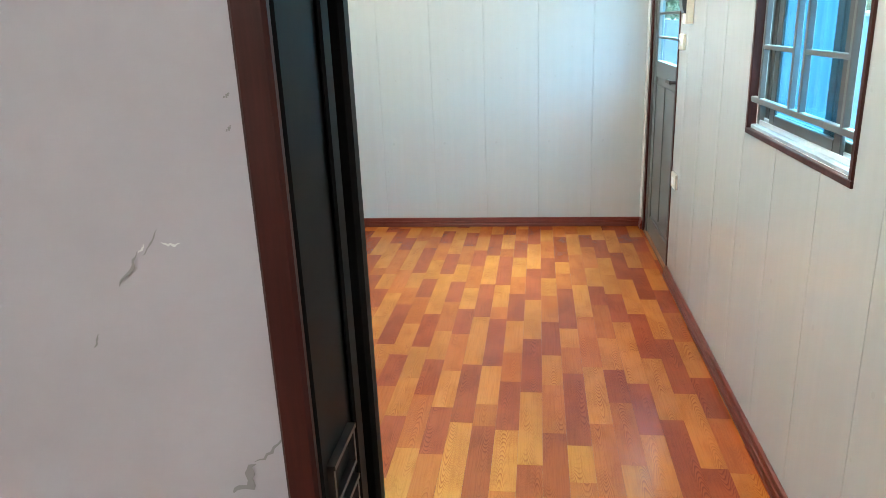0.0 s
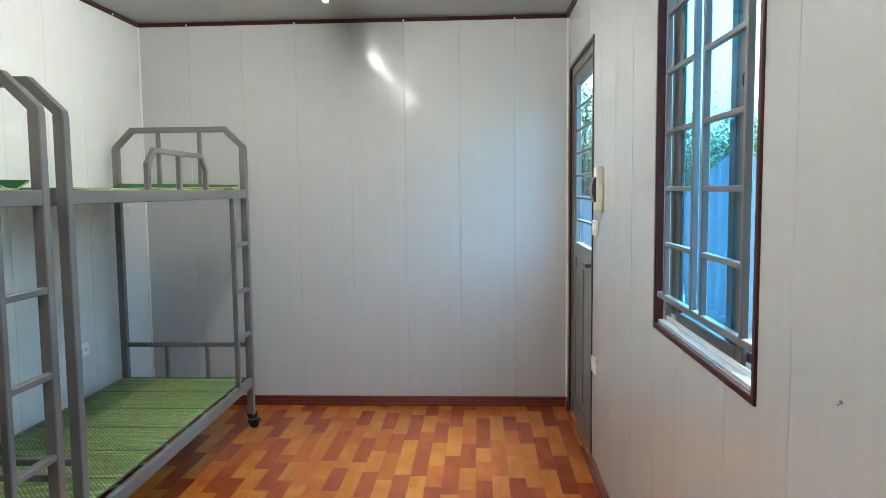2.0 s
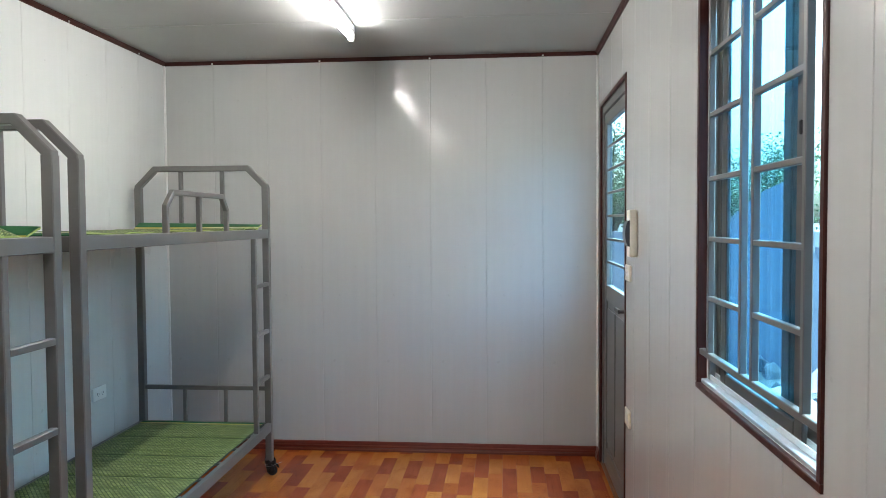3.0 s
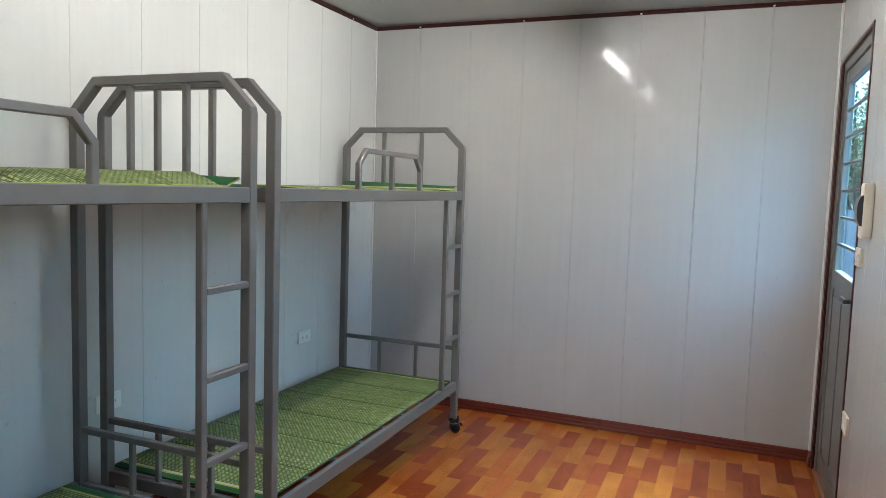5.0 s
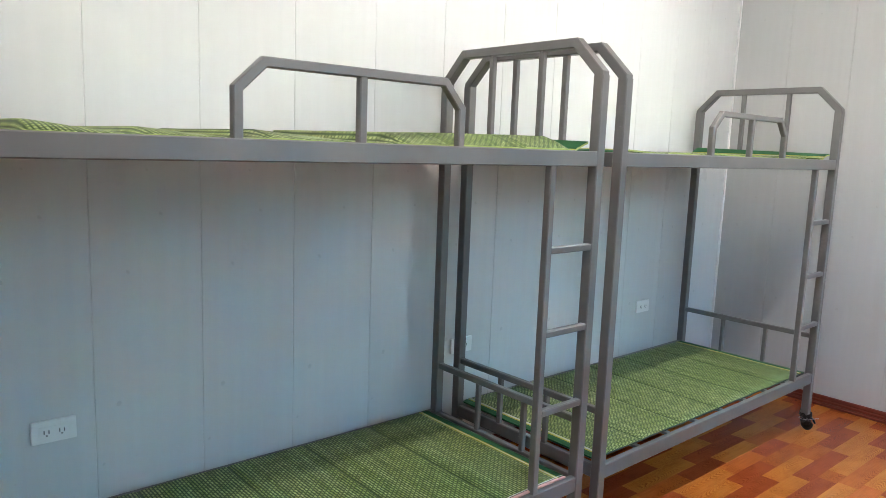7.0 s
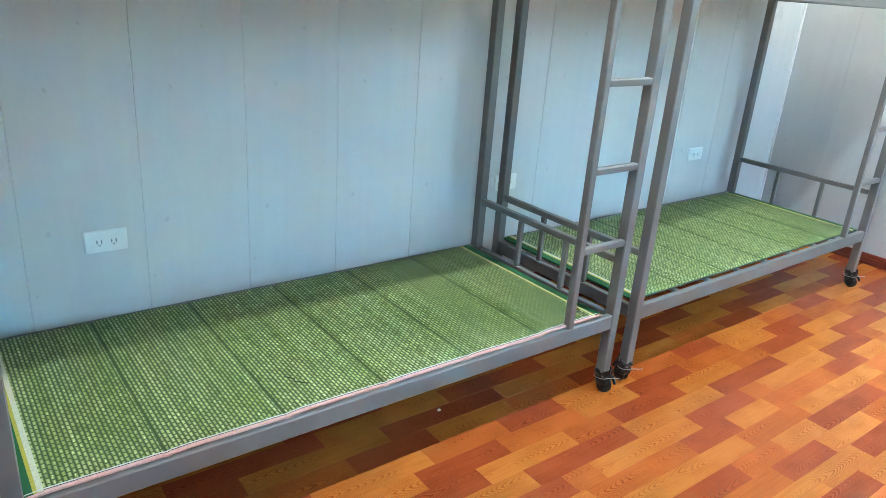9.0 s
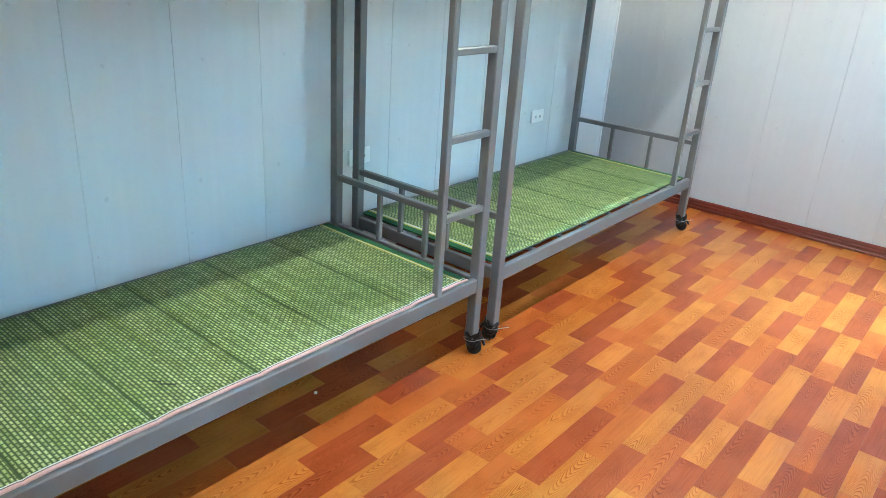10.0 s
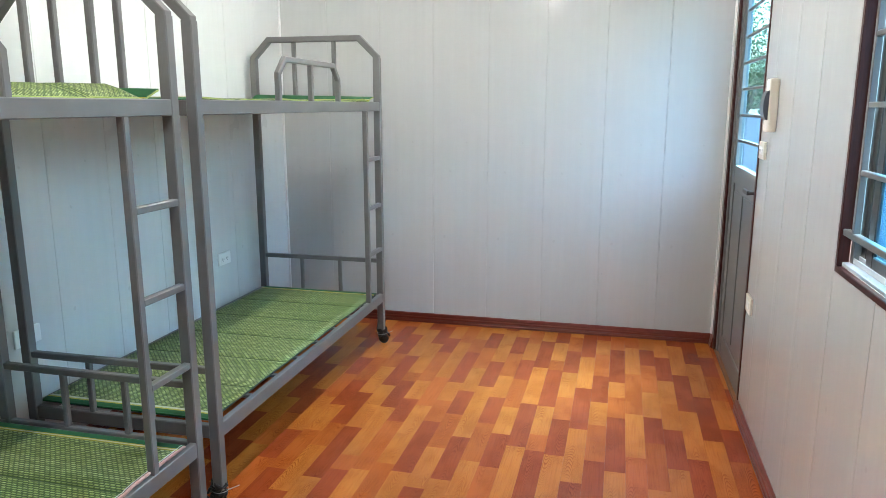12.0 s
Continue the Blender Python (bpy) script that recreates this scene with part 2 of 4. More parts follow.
M_ALU_DARK = paint("dark_aluminium", (0.085, 0.082, 0.08), 0.40, 0.06, 120, 0.03, 0.35)
M_ALU_BRIGHT = paint("bright_aluminium", (0.70, 0.72, 0.73), 0.25, 0.06, 120, 0.03, 0.35)
# bluish base colour stands in for the sky reflected in the sill
M_SILL = paint("polished_alu_sill_sky_tint", (0.62, 0.68, 0.74), 0.20, 0.12, 14, 0.02, 0.45)
M_GLASS = glass_material("blue_tinted_glass", (0.60, 0.865, 0.98))
M_JAMB = paint("black_jamb_aluminium", (0.006, 0.0055, 0.0055), 0.5, 0.15, 90, 0.04, 0.0, spec=0.12)
M_OUTER = paint("outer_panel_grey", (0.50, 0.47, 0.515), 0.45, 0.05, 30, 0.05)
M_SCRATCH = paint("scratched_paint", (0.30, 0.29, 0.29), 0.6)
M_CHIP = paint("filler_white", (0.80, 0.80, 0.79), 0.6)
M_TUBE = emit("lamp_tube_glow", (0.98, 0.995, 0.97), TUBE_POWER * 1.08)
# nearer tube, set weaker than the far one to balance the walls
M_TUBE_DIM = emit("dimmer_lamp_tube_glow", (0.98, 0.995, 0.97), TUBE_POWER * 0.80)
M_TUBE_HALL = emit("hall_lamp_tube_glow", (0.98, 0.995, 0.97), TUBE_POWER * 0.95)
M_GROUND = ground_material()
M_SHEET = paint("white_sheet_metal", (0.155, 0.17, 0.19), 0.5, 0.10, 8, 0.1)
M_CONCRETE = paint("weathered_concrete", (0.36, 0.35, 0.33), 0.9, 0.2, 12, 0.3)
M_BARK = paint("bark", (0.09, 0.07, 0.05), 0.9, 0.25, 30, 0.5)
M_LEAF = leaf_material()
M_SCRAP = paint("dark_scrap", (0.08, 0.08, 0.085), 0.7, 0.25)

# ---------------------------------------------------------------- mesh helpers


def add_box(bm, x0, x1, y0, y1, z0, z1, bevel=0.0):
    """A box in bm, with its edges rounded off by bevel."""
    m = Matrix.LocRotScale(((x0 + x1) / 2, (y0 + y1) / 2, (z0 + z1) / 2), None, (abs(x1 - x0), abs(y1 - y0), abs(z1 - z0)))
    made = bmesh.ops.create_cube(bm, size=1, matrix=m)["verts"]
    if bevel:
        edges = list({e for v in made for e in v.link_edges})
        bmesh.ops.bevel(bm, geom=edges, offset=bevel, segments=1 if bevel < 0.004 else 2, affect="EDGES", profile=0.6)
    return bm


def box_bm(x0, x1, y0, y1, z0, z1, bevel=0.002):
    return add_box(bmesh.new(), x0, x1, y0, y1, z0, z1, bevel)


def add_tube(bm, pts, a, b, side, chamfer=0.003):
    """A hollow-section bar swept along pts, mitred at bends. side: the normal of the plane in which it bends; a: width across side, b: along side."""
    pts = [Vector(p) for p in pts]
    side = Vector(side).normalized()
    c = chamfer
    sec = [(-a / 2 + c, -b / 2), (a / 2 - c, -b / 2), (a / 2, -b / 2 + c), (a / 2, b / 2 - c), (a / 2 - c, b / 2), (-a / 2 + c, b / 2), (-a / 2, b / 2 - c), (-a / 2, -b / 2 + c)]
    rings = []
    for k, p in enumerate(pts):
        d0 = (p - pts[k - 1]).normalized() if k else (pts[1] - p).normalized()
        d1 = (pts[k + 1] - p).normalized() if k < len(pts) - 1 else d0
        t = (d0 + d1).normalized()
        nrm = side.cross(t).normalized()
        stretch = 1 / max(0.3, t.dot(d1))
        rings.append([bm.verts.new(p + nrm * u * stretch + side * w) for u, w in sec])
    for r0, r1 in zip(rings, rings[1:]):
        for k in range(8):
            bm.faces.new((r0[k], r0[(k + 1) % 8], r1[(k + 1) % 8], r1[k]))
    bm.faces.new(rings[0][::-1])
    bm.faces.new(rings[-1])
    bmesh.ops.recalc_face_normals(bm, faces=bm.faces)
    return bm


def tube_bm(pts, a, b, side, chamfer=0.003):
    return add_tube(bmesh.new(), pts, a, b, side, chamfer)


def add_cyl(bm, p0, p1, r, seg=16, r1=None):
    p0, p1 = Vector(p0), Vector(p1)
    d = p1 - p0
    m = Matrix.Translation((p0 + p1) / 2) @ d.to_track_quat("Z", "Y").to_matrix().to_4x4()
    bmesh.ops.create_cone(bm, cap_ends=True, segments=seg, radius1=r, radius2=r if r1 is None else r1, depth=d.length, matrix=m)
    return bm


def cyl_bm(p0, p1, r, seg=16, r1=None):
    return add_cyl(bmesh.new(), p0, p1, r, seg, r1)


def finish(bm, name, material, smooth=False):
    me = bpy.data.meshes.new(name)
    bmesh.ops.recalc_face_normals(bm, faces=bm.faces)
    bm.to_mesh(me)
    bm.free()
    me.materials.append(material)
    if smooth:
        for p in me.polygons:
            p.use_smooth = True
    return me


def part(name, bm, material, parent, label="", smooth=False):
    ob = new(name, finish(bm, name, material, smooth))
    ob.parent = parent
    if label:
        tagged(ob, label)
    return ob


def thing(name, label, category, at=(0, 0, 0), group=""):
    ob = new(name)
    ob.empty_display_size = 0.05
    ob.matrix_world = Matrix.Translation(at)
    return tagged(ob, label, category, group)


def single(name, bm, material, label="", category="", group="", kind="", smooth=False):
    return tagged(new(name, finish(bm, name, material, smooth)), label, category, group, kind)

# ---------------------------------------------------------------- the room: plan in metres
W, L, FZ = 2.765, 5.0, 0.02          # right wall, far wall, floor level
COVE, CEIL = 2.502, 2.524              # underside of the cornice, ceiling
NEAR0, NEAR1 = 0.55, 0.655            # near wall, outer and inner face
BACK = -2.2                          # far end of the entrance space behind
DOOR = (4.00, 4.885, FZ, 2.165)      # door in the right wall
WIN = (1.868, 2.716, 0.988, 2.18)    # window in the right wall
GATE = (1.962, 2.68, 2.10)           # doorway in the near wall: sides and head
T = 0.008                            # lining panel thickness
THICK = 0.058


def span_boxes(bm, axis, face0, face1, u0, u1, z0, z1, holes):
    """A wall between two faces along an axis, left open at the holes (u0, u1, z0, z1)."""
    us = sorted({u0, u1, *[h[k] for h in holes for k in (0, 1)]})
    for a, b in zip(us, us[1:]):
        zs, free = z0, []
        for h in sorted((h for h in holes if h[0] <= a and h[1] >= b), key=lambda h: h[2]):
            if h[2] > zs:
                free.append((zs, h[2]))
            zs = h[3]
        if zs < z1:
            free.append((zs, z1))
        for c, d in free:
            if axis == "y":
                add_box(bm, face0, face1, a, b, c, d)
            else:
                add_box(bm, a, b, face0, face1, c, d)
    return bm


def panel_mesh(width, z0, z1, holes, material):
    """A lining panel with eased long edges, standing in the plane x across, y depth, z up; holes in its own measure."""
    c, deep = 0.0020, 0.0018
    us = sorted({0.0, c, width - c, width, *[min(max(h[k], 0), width) for h in holes for k in (0, 1)]})
    zs = sorted({z0, z1, *[min(max(h[k], z0), z1) for h in holes for k in (2, 3)]})
    bm, grid = bmesh.new(), {}

    def vert(i, j):
        if (i, j) not in grid:
            u = us[i]
            grid[i, j] = bm.verts.new((u, deep if i in (0, len(us) - 1) else 0.0, zs[j]))
        return grid[i, j]

    for i in range(len(us) - 1):
        for j in range(len(zs) - 1):
            mu, mz = (us[i] + us[i + 1]) / 2, (zs[j] + zs[j + 1]) / 2
            if not any(h[0] < mu < h[1] and h[2] < mz < h[3] for h in holes):
                bm.faces.new((vert(i, j), vert(i + 1, j), vert(i + 1, j + 1), vert(i, j + 1)))
    me = bpy.data.meshes.new("panel")
    bm.to_mesh(me)
    bm.free()
    me.materials.append(material)
    return me


def line_wall(wall, joints, z0, z1, m, holes=(), material=M_PANEL, gap=0.0017):
    """Lining panels between the joints, as parts of the wall. m: from the panel's plane to the room."""
    shared = {}
    for a, b in zip(joints, joints[1:]):
        mine = [(h[0] - a, h[1] - a, h[2], h[3]) for h in holes if h[0] < b and h[1] > a]
        key = (round(b - a, 4), tuple(mine))
        if key not in shared:
            shared[key] = panel_mesh(b - a - gap, z0, z1, mine, material)
        ob = new("panel", shared[key])
        ob.parent = wall
        ob.matrix_world = m @ Matrix.Translation((a + gap / 2, 0, 0))


# backings of the walls
wall_far = single("wall_north", box_bm(-THICK, W + THICK, L + T, L + THICK, -0.1, CEIL + 0.1, 0), M_BACK,
                  "white panelled end wall with fine upright joints", "wall", kind="structure")
wall_left = single("wall_west", box_bm(-THICK, -T, BACK, L + T, -0.1, CEIL + 0.1, 0), M_BACK,
                   "white panelled side wall with fine upright joints", "wall", kind="structure")
bm = span_boxes(bmesh.new(), "y", W + T, W + THICK, BACK, L + T, -0.1, CEIL + 0.1, [(DOOR[0], DOOR[1], FZ, DOOR[3]), WIN])
wall_right = single("wall_east", bm, M_BACK, "white panelled side wall with a window and a door", "wall", kind="structure")
bm = span_boxes(bmesh.new(), "x", NEAR0, NEAR1 - T, -T, W + T, -0.1, CEIL + 0.1, [(GATE[0] - 0.012, GATE[1] + 0.012, -0.1, GATE[2] + 0.012)])
wall_near = single("wall_south", bm, M_OUTER, "scuffed light grey partition wall with a doorway", "wall", kind="structure")
single("wall_back", box_bm(-THICK, W + THICK, BACK - THICK, BACK, -0.1, CEIL + 0.1, 0), M_OUTER,
       "plain light grey wall closing the entrance space", "wall", kind="structure")

far_joints = [0.0] + [0.327 + 0.35 * k for k in range(7)] + [W]
left_joints = [NEAR1 - T] + [0.888 + 0.3435 * k for k in range(12)] + [L]
right_joints = [NEAR1 - T, 1.031, 1.373] + [1.715 + 0.342 * k for k in range(9)] + [4.80, L]
near_joints = [0.0] + [0.30 + 0.35 * k for k in range(7)] + [W]
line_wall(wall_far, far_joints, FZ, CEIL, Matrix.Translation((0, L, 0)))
line_wall(wall_left, left_joints, FZ, CEIL, Matrix.Rotation(radians(90), 4, "Z"), (), M_PANEL_SATIN_LIT, 0.0004)
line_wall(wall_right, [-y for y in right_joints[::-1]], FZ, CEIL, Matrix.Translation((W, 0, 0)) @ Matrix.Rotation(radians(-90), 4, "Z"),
          [(-DOOR[1], -DOOR[0], 0, DOOR[3]), (-WIN[1], -WIN[0], WIN[2], WIN[3])], M_PANEL_SEMI_DIM)
line_wall(wall_near, [-x for x in near_joints[::-1]], FZ, CEIL, Matrix.Translation((0, NEAR1, 0)) @ Matrix.Rotation(radians(180), 4, "Z"),
          [(-GATE[1] - 0.012, -GATE[0] + 0.012, 0, GATE[2] + 0.012)])

# ceiling: wide panels across the room with shallow joints
bm = bmesh.new()
cuts = [BACK - 0.05, -1.52, -0.57, 0.38, 1.33, 2.28, 3.23, 4.18, L + 0.05]
for a, b in zip(cuts, cuts[1:]):
    add_box(bm, -0.05, W + 0.05, a + 0.0015, b - 0.0015, CEIL, CEIL + 0.03, 0.003)
add_box(bm, -0.08, W + 0.08, BACK - 0.05, L + 0.08, CEIL + 0.012, CEIL + 0.06)
single("ceiling", bm, M_CEIL, "glossy light grey ceiling panels with fine joints", "ceiling", kind="structure")

# cornice and skirting
def profile_strip(section, p0, p1, inward):
    """A strip with a section of (out from the wall, height), from p0 to p1 along a wall."""
    bm = bmesh.new()
    p0, p1, inward = Vector(p0), Vector(p1), Vector(inward)
    ends = [[bm.verts.new(p + inward * o + Vector((0, 0, h))) for o, h in section] for p in (p0, p1)]
    n = len(section)
    for k in range(n):
        bm.faces.new((ends[0][k], ends[0][(k + 1) % n], ends[1][(k + 1) % n], ends[1][k]))
    bm.faces.new(ends[0][::-1])
    bm.faces.new(ends[1])
    return bm


COVE_SEC = [(0, COVE), (0.007, COVE), (0.010, COVE + 0.003), (0.012, COVE + 0.009), (0.019, COVE + 0.015), (0.023, COVE + 0.017), (0.024, CEIL - 0.002), (0, CEIL - 0.002)]
SKIRT_SEC = [(0, 0), (0.017, 0), (0.018, 0.012), (0.014, 0.016), (0.013, 0.020), (0.017, 0.024), (0.016, 0.036), (0.011, 0.040), (0.011, 0.043), (0.013, 0.047), (0.010, 0.058), (0.004, 0.062), (0, 0.062)]
cornice = tagged(new("cornice"), "dark red-brown cornice strip under the ceiling", "trim", kind="structure")
for p0, p1, d in (((0, L, 0), (W, L, 0), (0, -1, 0)), ((0, NEAR1, 0), (0, L, 0), (1, 0, 0)), ((W, NEAR1, 0), (W, L, 0), (-1, 0, 0)), ((0, NEAR1, 0), (W, NEAR1, 0), (0, 1, 0))):
    part("cornice_strip", profile_strip(COVE_SEC, p0, p1, d), M_TRIM, cornice)
for x in far_joints[1:-1:2]:
    part("screw_cap", cyl_bm((x, L - 0.003, COVE + 0.006), (x, L - 0.013, COVE + 0.006), 0.006, 10), M_BEAD, cornice, "small white screw cap")
for y in left_joints[2:-1:2]:
    part("screw_cap", cyl_bm((0.003, y, COVE + 0.006), (0.013, y, COVE + 0.006), 0.006, 10), M_BEAD, cornice, "small white screw cap")
skirting = tagged(new("baseboard"), "ribbed red-brown skirting along the floor", "trim", kind="structure")
skirting.location = (0, 0, FZ)
for p0, p1, d in (((0, L, 0), (W, L, 0), (0, -1, 0)), ((0, NEAR1, 0), (0, L, 0), (1, 0, 0)), ((W, NEAR1, 0), (W, DOOR[0] - 0.012, 0), (-1, 0, 0)),
                  ((W, DOOR[1] + 0.024, 0), (W, L, 0), (-1, 0, 0)), ((0, NEAR1, 0), (GATE[0] - 0.05, NEAR1, 0), (0, 1, 0))):
    part("skirting_strip", profile_strip(SKIRT_SEC, p0, p1, d), M_SKIRT, skirting)
beads = tagged(new("corner_trim"), "thin white corner beads in the room corners", "trim", kind="structure")
for x, sx in ((0, 1), (W, -1)):
    part("corner_bead", box_bm(x, x + sx * 0.012, L - 0.012, L, FZ + 0.062, COVE, 0.003), M_BEAD, beads)

# ---------------------------------------------------------------- doorway in the near wall
gate = tagged(new("doorway"), "black aluminium door frame edged with dark red-brown trim", "door frame", kind="structure")
for side, x in ((1, GATE[0]), (-1, GATE[1])):
    part("jamb", box_bm(x - side * 0.014, x, NEAR0 + 0.002, 0.640, FZ, GATE[2], 0.002), M_JAMB, gate)
    part("door_stop", box_bm(x - side * 0.014, x + side * 0.008, 0.640, 0.656, FZ, GATE[2] - 0.002, 0.003), M_JAMB, gate)
    part("groove_bar", box_bm(x, x + side * 0.0035, 0.612, 0.628, FZ, GATE[2] - 0.01, 0.0015), M_JAMB, gate)
    part("trim_strip", box_bm(x - side * 0.018, x - side * 0.0005, NEAR0 - 0.006, NEAR0 + 0.0015, FZ, GATE[2] + 0.018, 0.002), M_TRIM, gate, "dark red wood-grain trim strip")
part("head", box_bm(GATE[0], GATE[1], NEAR0 + 0.002, 0.640, GATE[2], GATE[2] + 0.012, 0.002), M_JAMB, gate)
part("head_stop", box_bm(GATE[0] + 0.001, GATE[1] - 0.001, 0.640, 0.656, GATE[2] - 0.001, GATE[2] + 0.012, 0.003), M_JAMB, gate)
part("trim_strip", box_bm(GATE[0], GATE[1], NEAR0 - 0.006, NEAR0 + 0.0015, GATE[2] + 0.0005, GATE[2] + 0.018, 0.002), M_TRIM, gate)
bm = bmesh.new()
for z0, z1 in ((1.112, 1.140), (1.078, 1.104)):
    add_box(bm, GATE[0] - 0.002, GATE[0] + 0.004, 0.560, 0.563, z0, z1)
    add_box(bm, GATE[0] - 0.002, GATE[0] + 0.004, 0.603, 0.606, z0, z1)
    add_box(bm, GATE[0] - 0.002, GATE[0] + 0.005, 0.560, 0.606, z1 - 0.003, z1)
    add_box(bm, GATE[0] - 0.002, GATE[0] + 0.004, 0.560, 0.606, z0, z0 + 0.003)
part("strike_plate", bm, M_ALU_DARK, gate, "black metal strike plate")
part("screw", cyl_bm((GATE[0], 0.630, 1.417), (GATE[0] + 0.0045, 0.630, 1.417), 0.0042, 10, 0.003), M_CHIP, gate)

# scuffs and chips on the partition's outer face
rng = random.Random(4)


def scratch(x0, z0, x1, z1, w):
    bm = bmesh.new()
    n = 9
    d = Vector((x1 - x0, 0, z1 - z0))
    nrm = Vector((-d.z, 0, d.x)).normalized()
    rows = []
    for k in range(n):
        f = k / (n - 1)
        p = Vector((x0, NEAR0 - 0.0012, z0)) + d * f + nrm * (rng.uniform(-1, 1) * w * 0.8 + math.sin(f * 3) * w)
        h = w * (0.15 + math.sin(math.pi * f)) * rng.uniform(0.5, 1)
        rows.append((bm.verts.new(p + nrm * h), bm.verts.new(p - nrm * h)))
    for a, b in zip(rows, rows[1:]):
        bm.faces.new((a[0], a[1], b[1], b[0]))
    return bm


for x0, z0, x1, z1, w, m in ((1.880, 1.268, 1.866, 1.250, 0.0012, M_SCRATCH), (1.892, 1.280, 1.882, 1.266, 0.0006, M_SCRATCH),
                             (1.938, 1.345, 1.935, 1.342, 0.0008, M_SCRATCH), (1.937, 1.330, 1.934, 1.327, 0.0008, M_SCRATCH),
                             (1.903, 1.272, 1.893, 1.273, 0.0007, M_CHIP), (1.945, 1.165, 1.926, 1.148, 0.0012, M_SCRATCH),
                             (1.926, 1.148, 1.912, 1.128, 0.0032, M_SCRATCH), (1.850, 1.223, 1.845, 1.215, 0.0008, M_SCRATCH),
                             (1.884, 1.272, 1.880, 1.268, 0.0006, M_CHIP), (1.870, 1.405, 1.868, 1.402, 0.0008, M_SCRATCH)):
    part("scuff", scratch(x0, z0, x1, z1, w), m, wall_near)

# ---------------------------------------------------------------- door in the right wall
door = tagged(new("door_1"), "closed grey aluminium door with barred glass above a solid panel", "door", kind="structure")
y0, y1, z0, z1 = DOOR
for a, b, c, d in ((y0 - 0.022, y0, z0, z1), (y1, y1 + 0.022, z0, z1), (y0 - 0.022, y1 + 0.022, z1, z1 + 0.022)):
    part("trim_strip", box_bm(W - 0.005, W + 0.009, a, b, c, d, 0.002), M_TRIM, door, "dark red-brown edge trim")
for a, b, c, d in ((y0 + 0.001, y0 + 0.045, z0, z1), (y1 - 0.045, y1 - 0.001, z0, z1), (y0 + 0.045, y1 - 0.045, z1 - 0.045, z1)):
    part("door_frame", box_bm(W + 0.010, W + 0.056, a, b, c, d, 0.003), M_ALU, door)
part("reveal_strip", box_bm(W - 0.002, W + 0.009, y1 - 0.012, y1, z0, z1, 0.002), M_TRIM, door)
leaf = part("door_leaf", box_bm(W + 0.018, W + 0.050, y0 + 0.048, y0 + 0.128, z0 + 0.012, z1 - 0.048, 0.003), M_ALU, door, "grey aluminium door leaf")
for a, b, c, d in ((y1 - 0.128, y1 - 0.048, z0 + 0.012, z1 - 0.048), (y0 + 0.128, y1 - 0.128, z0 + 0.012, z0 + 0.13), (y0 + 0.128, y1 - 0.128, 1.02, 1.115), (y0 + 0.128, y1 - 0.128, z1 - 0.115, z1 - 0.048)):
    part("leaf_rail", box_bm(W + 0.018, W + 0.050, a, b, c, d, 0.003), M_ALU, leaf)
part("lower_panel", box_bm(W + 0.026, W + 0.044, y0 + 0.128, y1 - 0.128, z0 + 0.13, 1.02, 0.001), M_ALU, leaf)
for a, b in ((y0 + 0.150, y0 + 0.425), (y0 + 0.46, y1 - 0.150)):
    part("raised_panel", box_bm(W + 0.020, W + 0.027, a, b, z0 + 0.17, 0.98, 0.005), M_ALU, leaf)
part("pane", box_bm(W + 0.036, W + 0.040, y0 + 0.128, y1 - 0.128, 1.115, z1 - 0.115, 0), M_GLASS, leaf, "blue tinted glass").visible_shadow = True
for k in range(1, 7):
    z = 1.115 + (z1 - 0.115 - 1.115) * k / 7
    part("glazing_bar", box_bm(W + 0.024, W + 0.036, y0 + 0.128, y1 - 0.128, z - 0.007, z + 0.007, 0.002), M_ALU, leaf)
handle = part("handle", box_bm(W + 0.010, W + 0.018, y0 + 0.072, y0 + 0.104, 0.93, 1.10, 0.004), M_ALU_DARK, leaf, "dark lever handle on a long plate")
add = cyl_bm((W + 0.014, y0 + 0.088, 1.04), (W - 0.016, y0 + 0.088, 1.04), 0.009, 12)
add_box(add, W - 0.022, W - 0.010, y0 + 0.08, y0 + 0.20, 1.03, 1.05, 0.004)
lever = part("lever", add, M_ALU_DARK, door)
part("threshold", box_bm(W + 0.002, W + 0.056, y0 + 0.001, y1 - 0.001, FZ - 0.02, FZ + 0.008, 0.002), M_SUB, door, "wood-coloured threshold")

# ---------------------------------------------------------------- window in the right wall
window = tagged(new("window_1"), "barred sliding window with blue glass and dark red-brown trim", "window", kind="structure")
y0, y1, z0, z1 = WIN
for a, b, c, d in ((y0, y0 + 0.018, z0 + 0.018, z1 - 0.018), (y1 - 0.018, y1, z0 + 0.018, z1 - 0.018), (y0, y1, z0, z0 + 0.018), (y0, y1, z1 - 0.018, z1)):
    part("trim_strip", box_bm(W - 0.006, W + (0.010 if c == z0 else 0.024), a, b, c, d, 0.002), M_TRIM, window, "dark red-brown edge trim")
ya, yb, za, zb = y0 + 0.019, y1 - 0.019, z0 + 0.019, z1 - 0.019
for a, b, c, d in ((ya, ya + 0.022, za, zb), (yb - 0.022, yb, za, zb), (ya + 0.022, yb - 0.022, zb - 0.03, zb)):
    part("window_frame", box_bm(W + 0.024, W + 0.062, a, b, c, d, 0.002), M_ALU, window)
part("window_sill", box_bm(W + 0.006, W + 0.062, ya, yb, za, za + 0.012, 0.002), M_SILL, window, "bright aluminium sill")
for x, h in ((W + 0.026, 0.028), (W + 0.039, 0.034), (W + 0.056, 0.044)):
    part("sill_track", box_bm(x, x + 0.004, ya + 0.022, yb - 0.022, za + 0.012, za + h, 0.0012), M_ALU_BRIGHT, window)
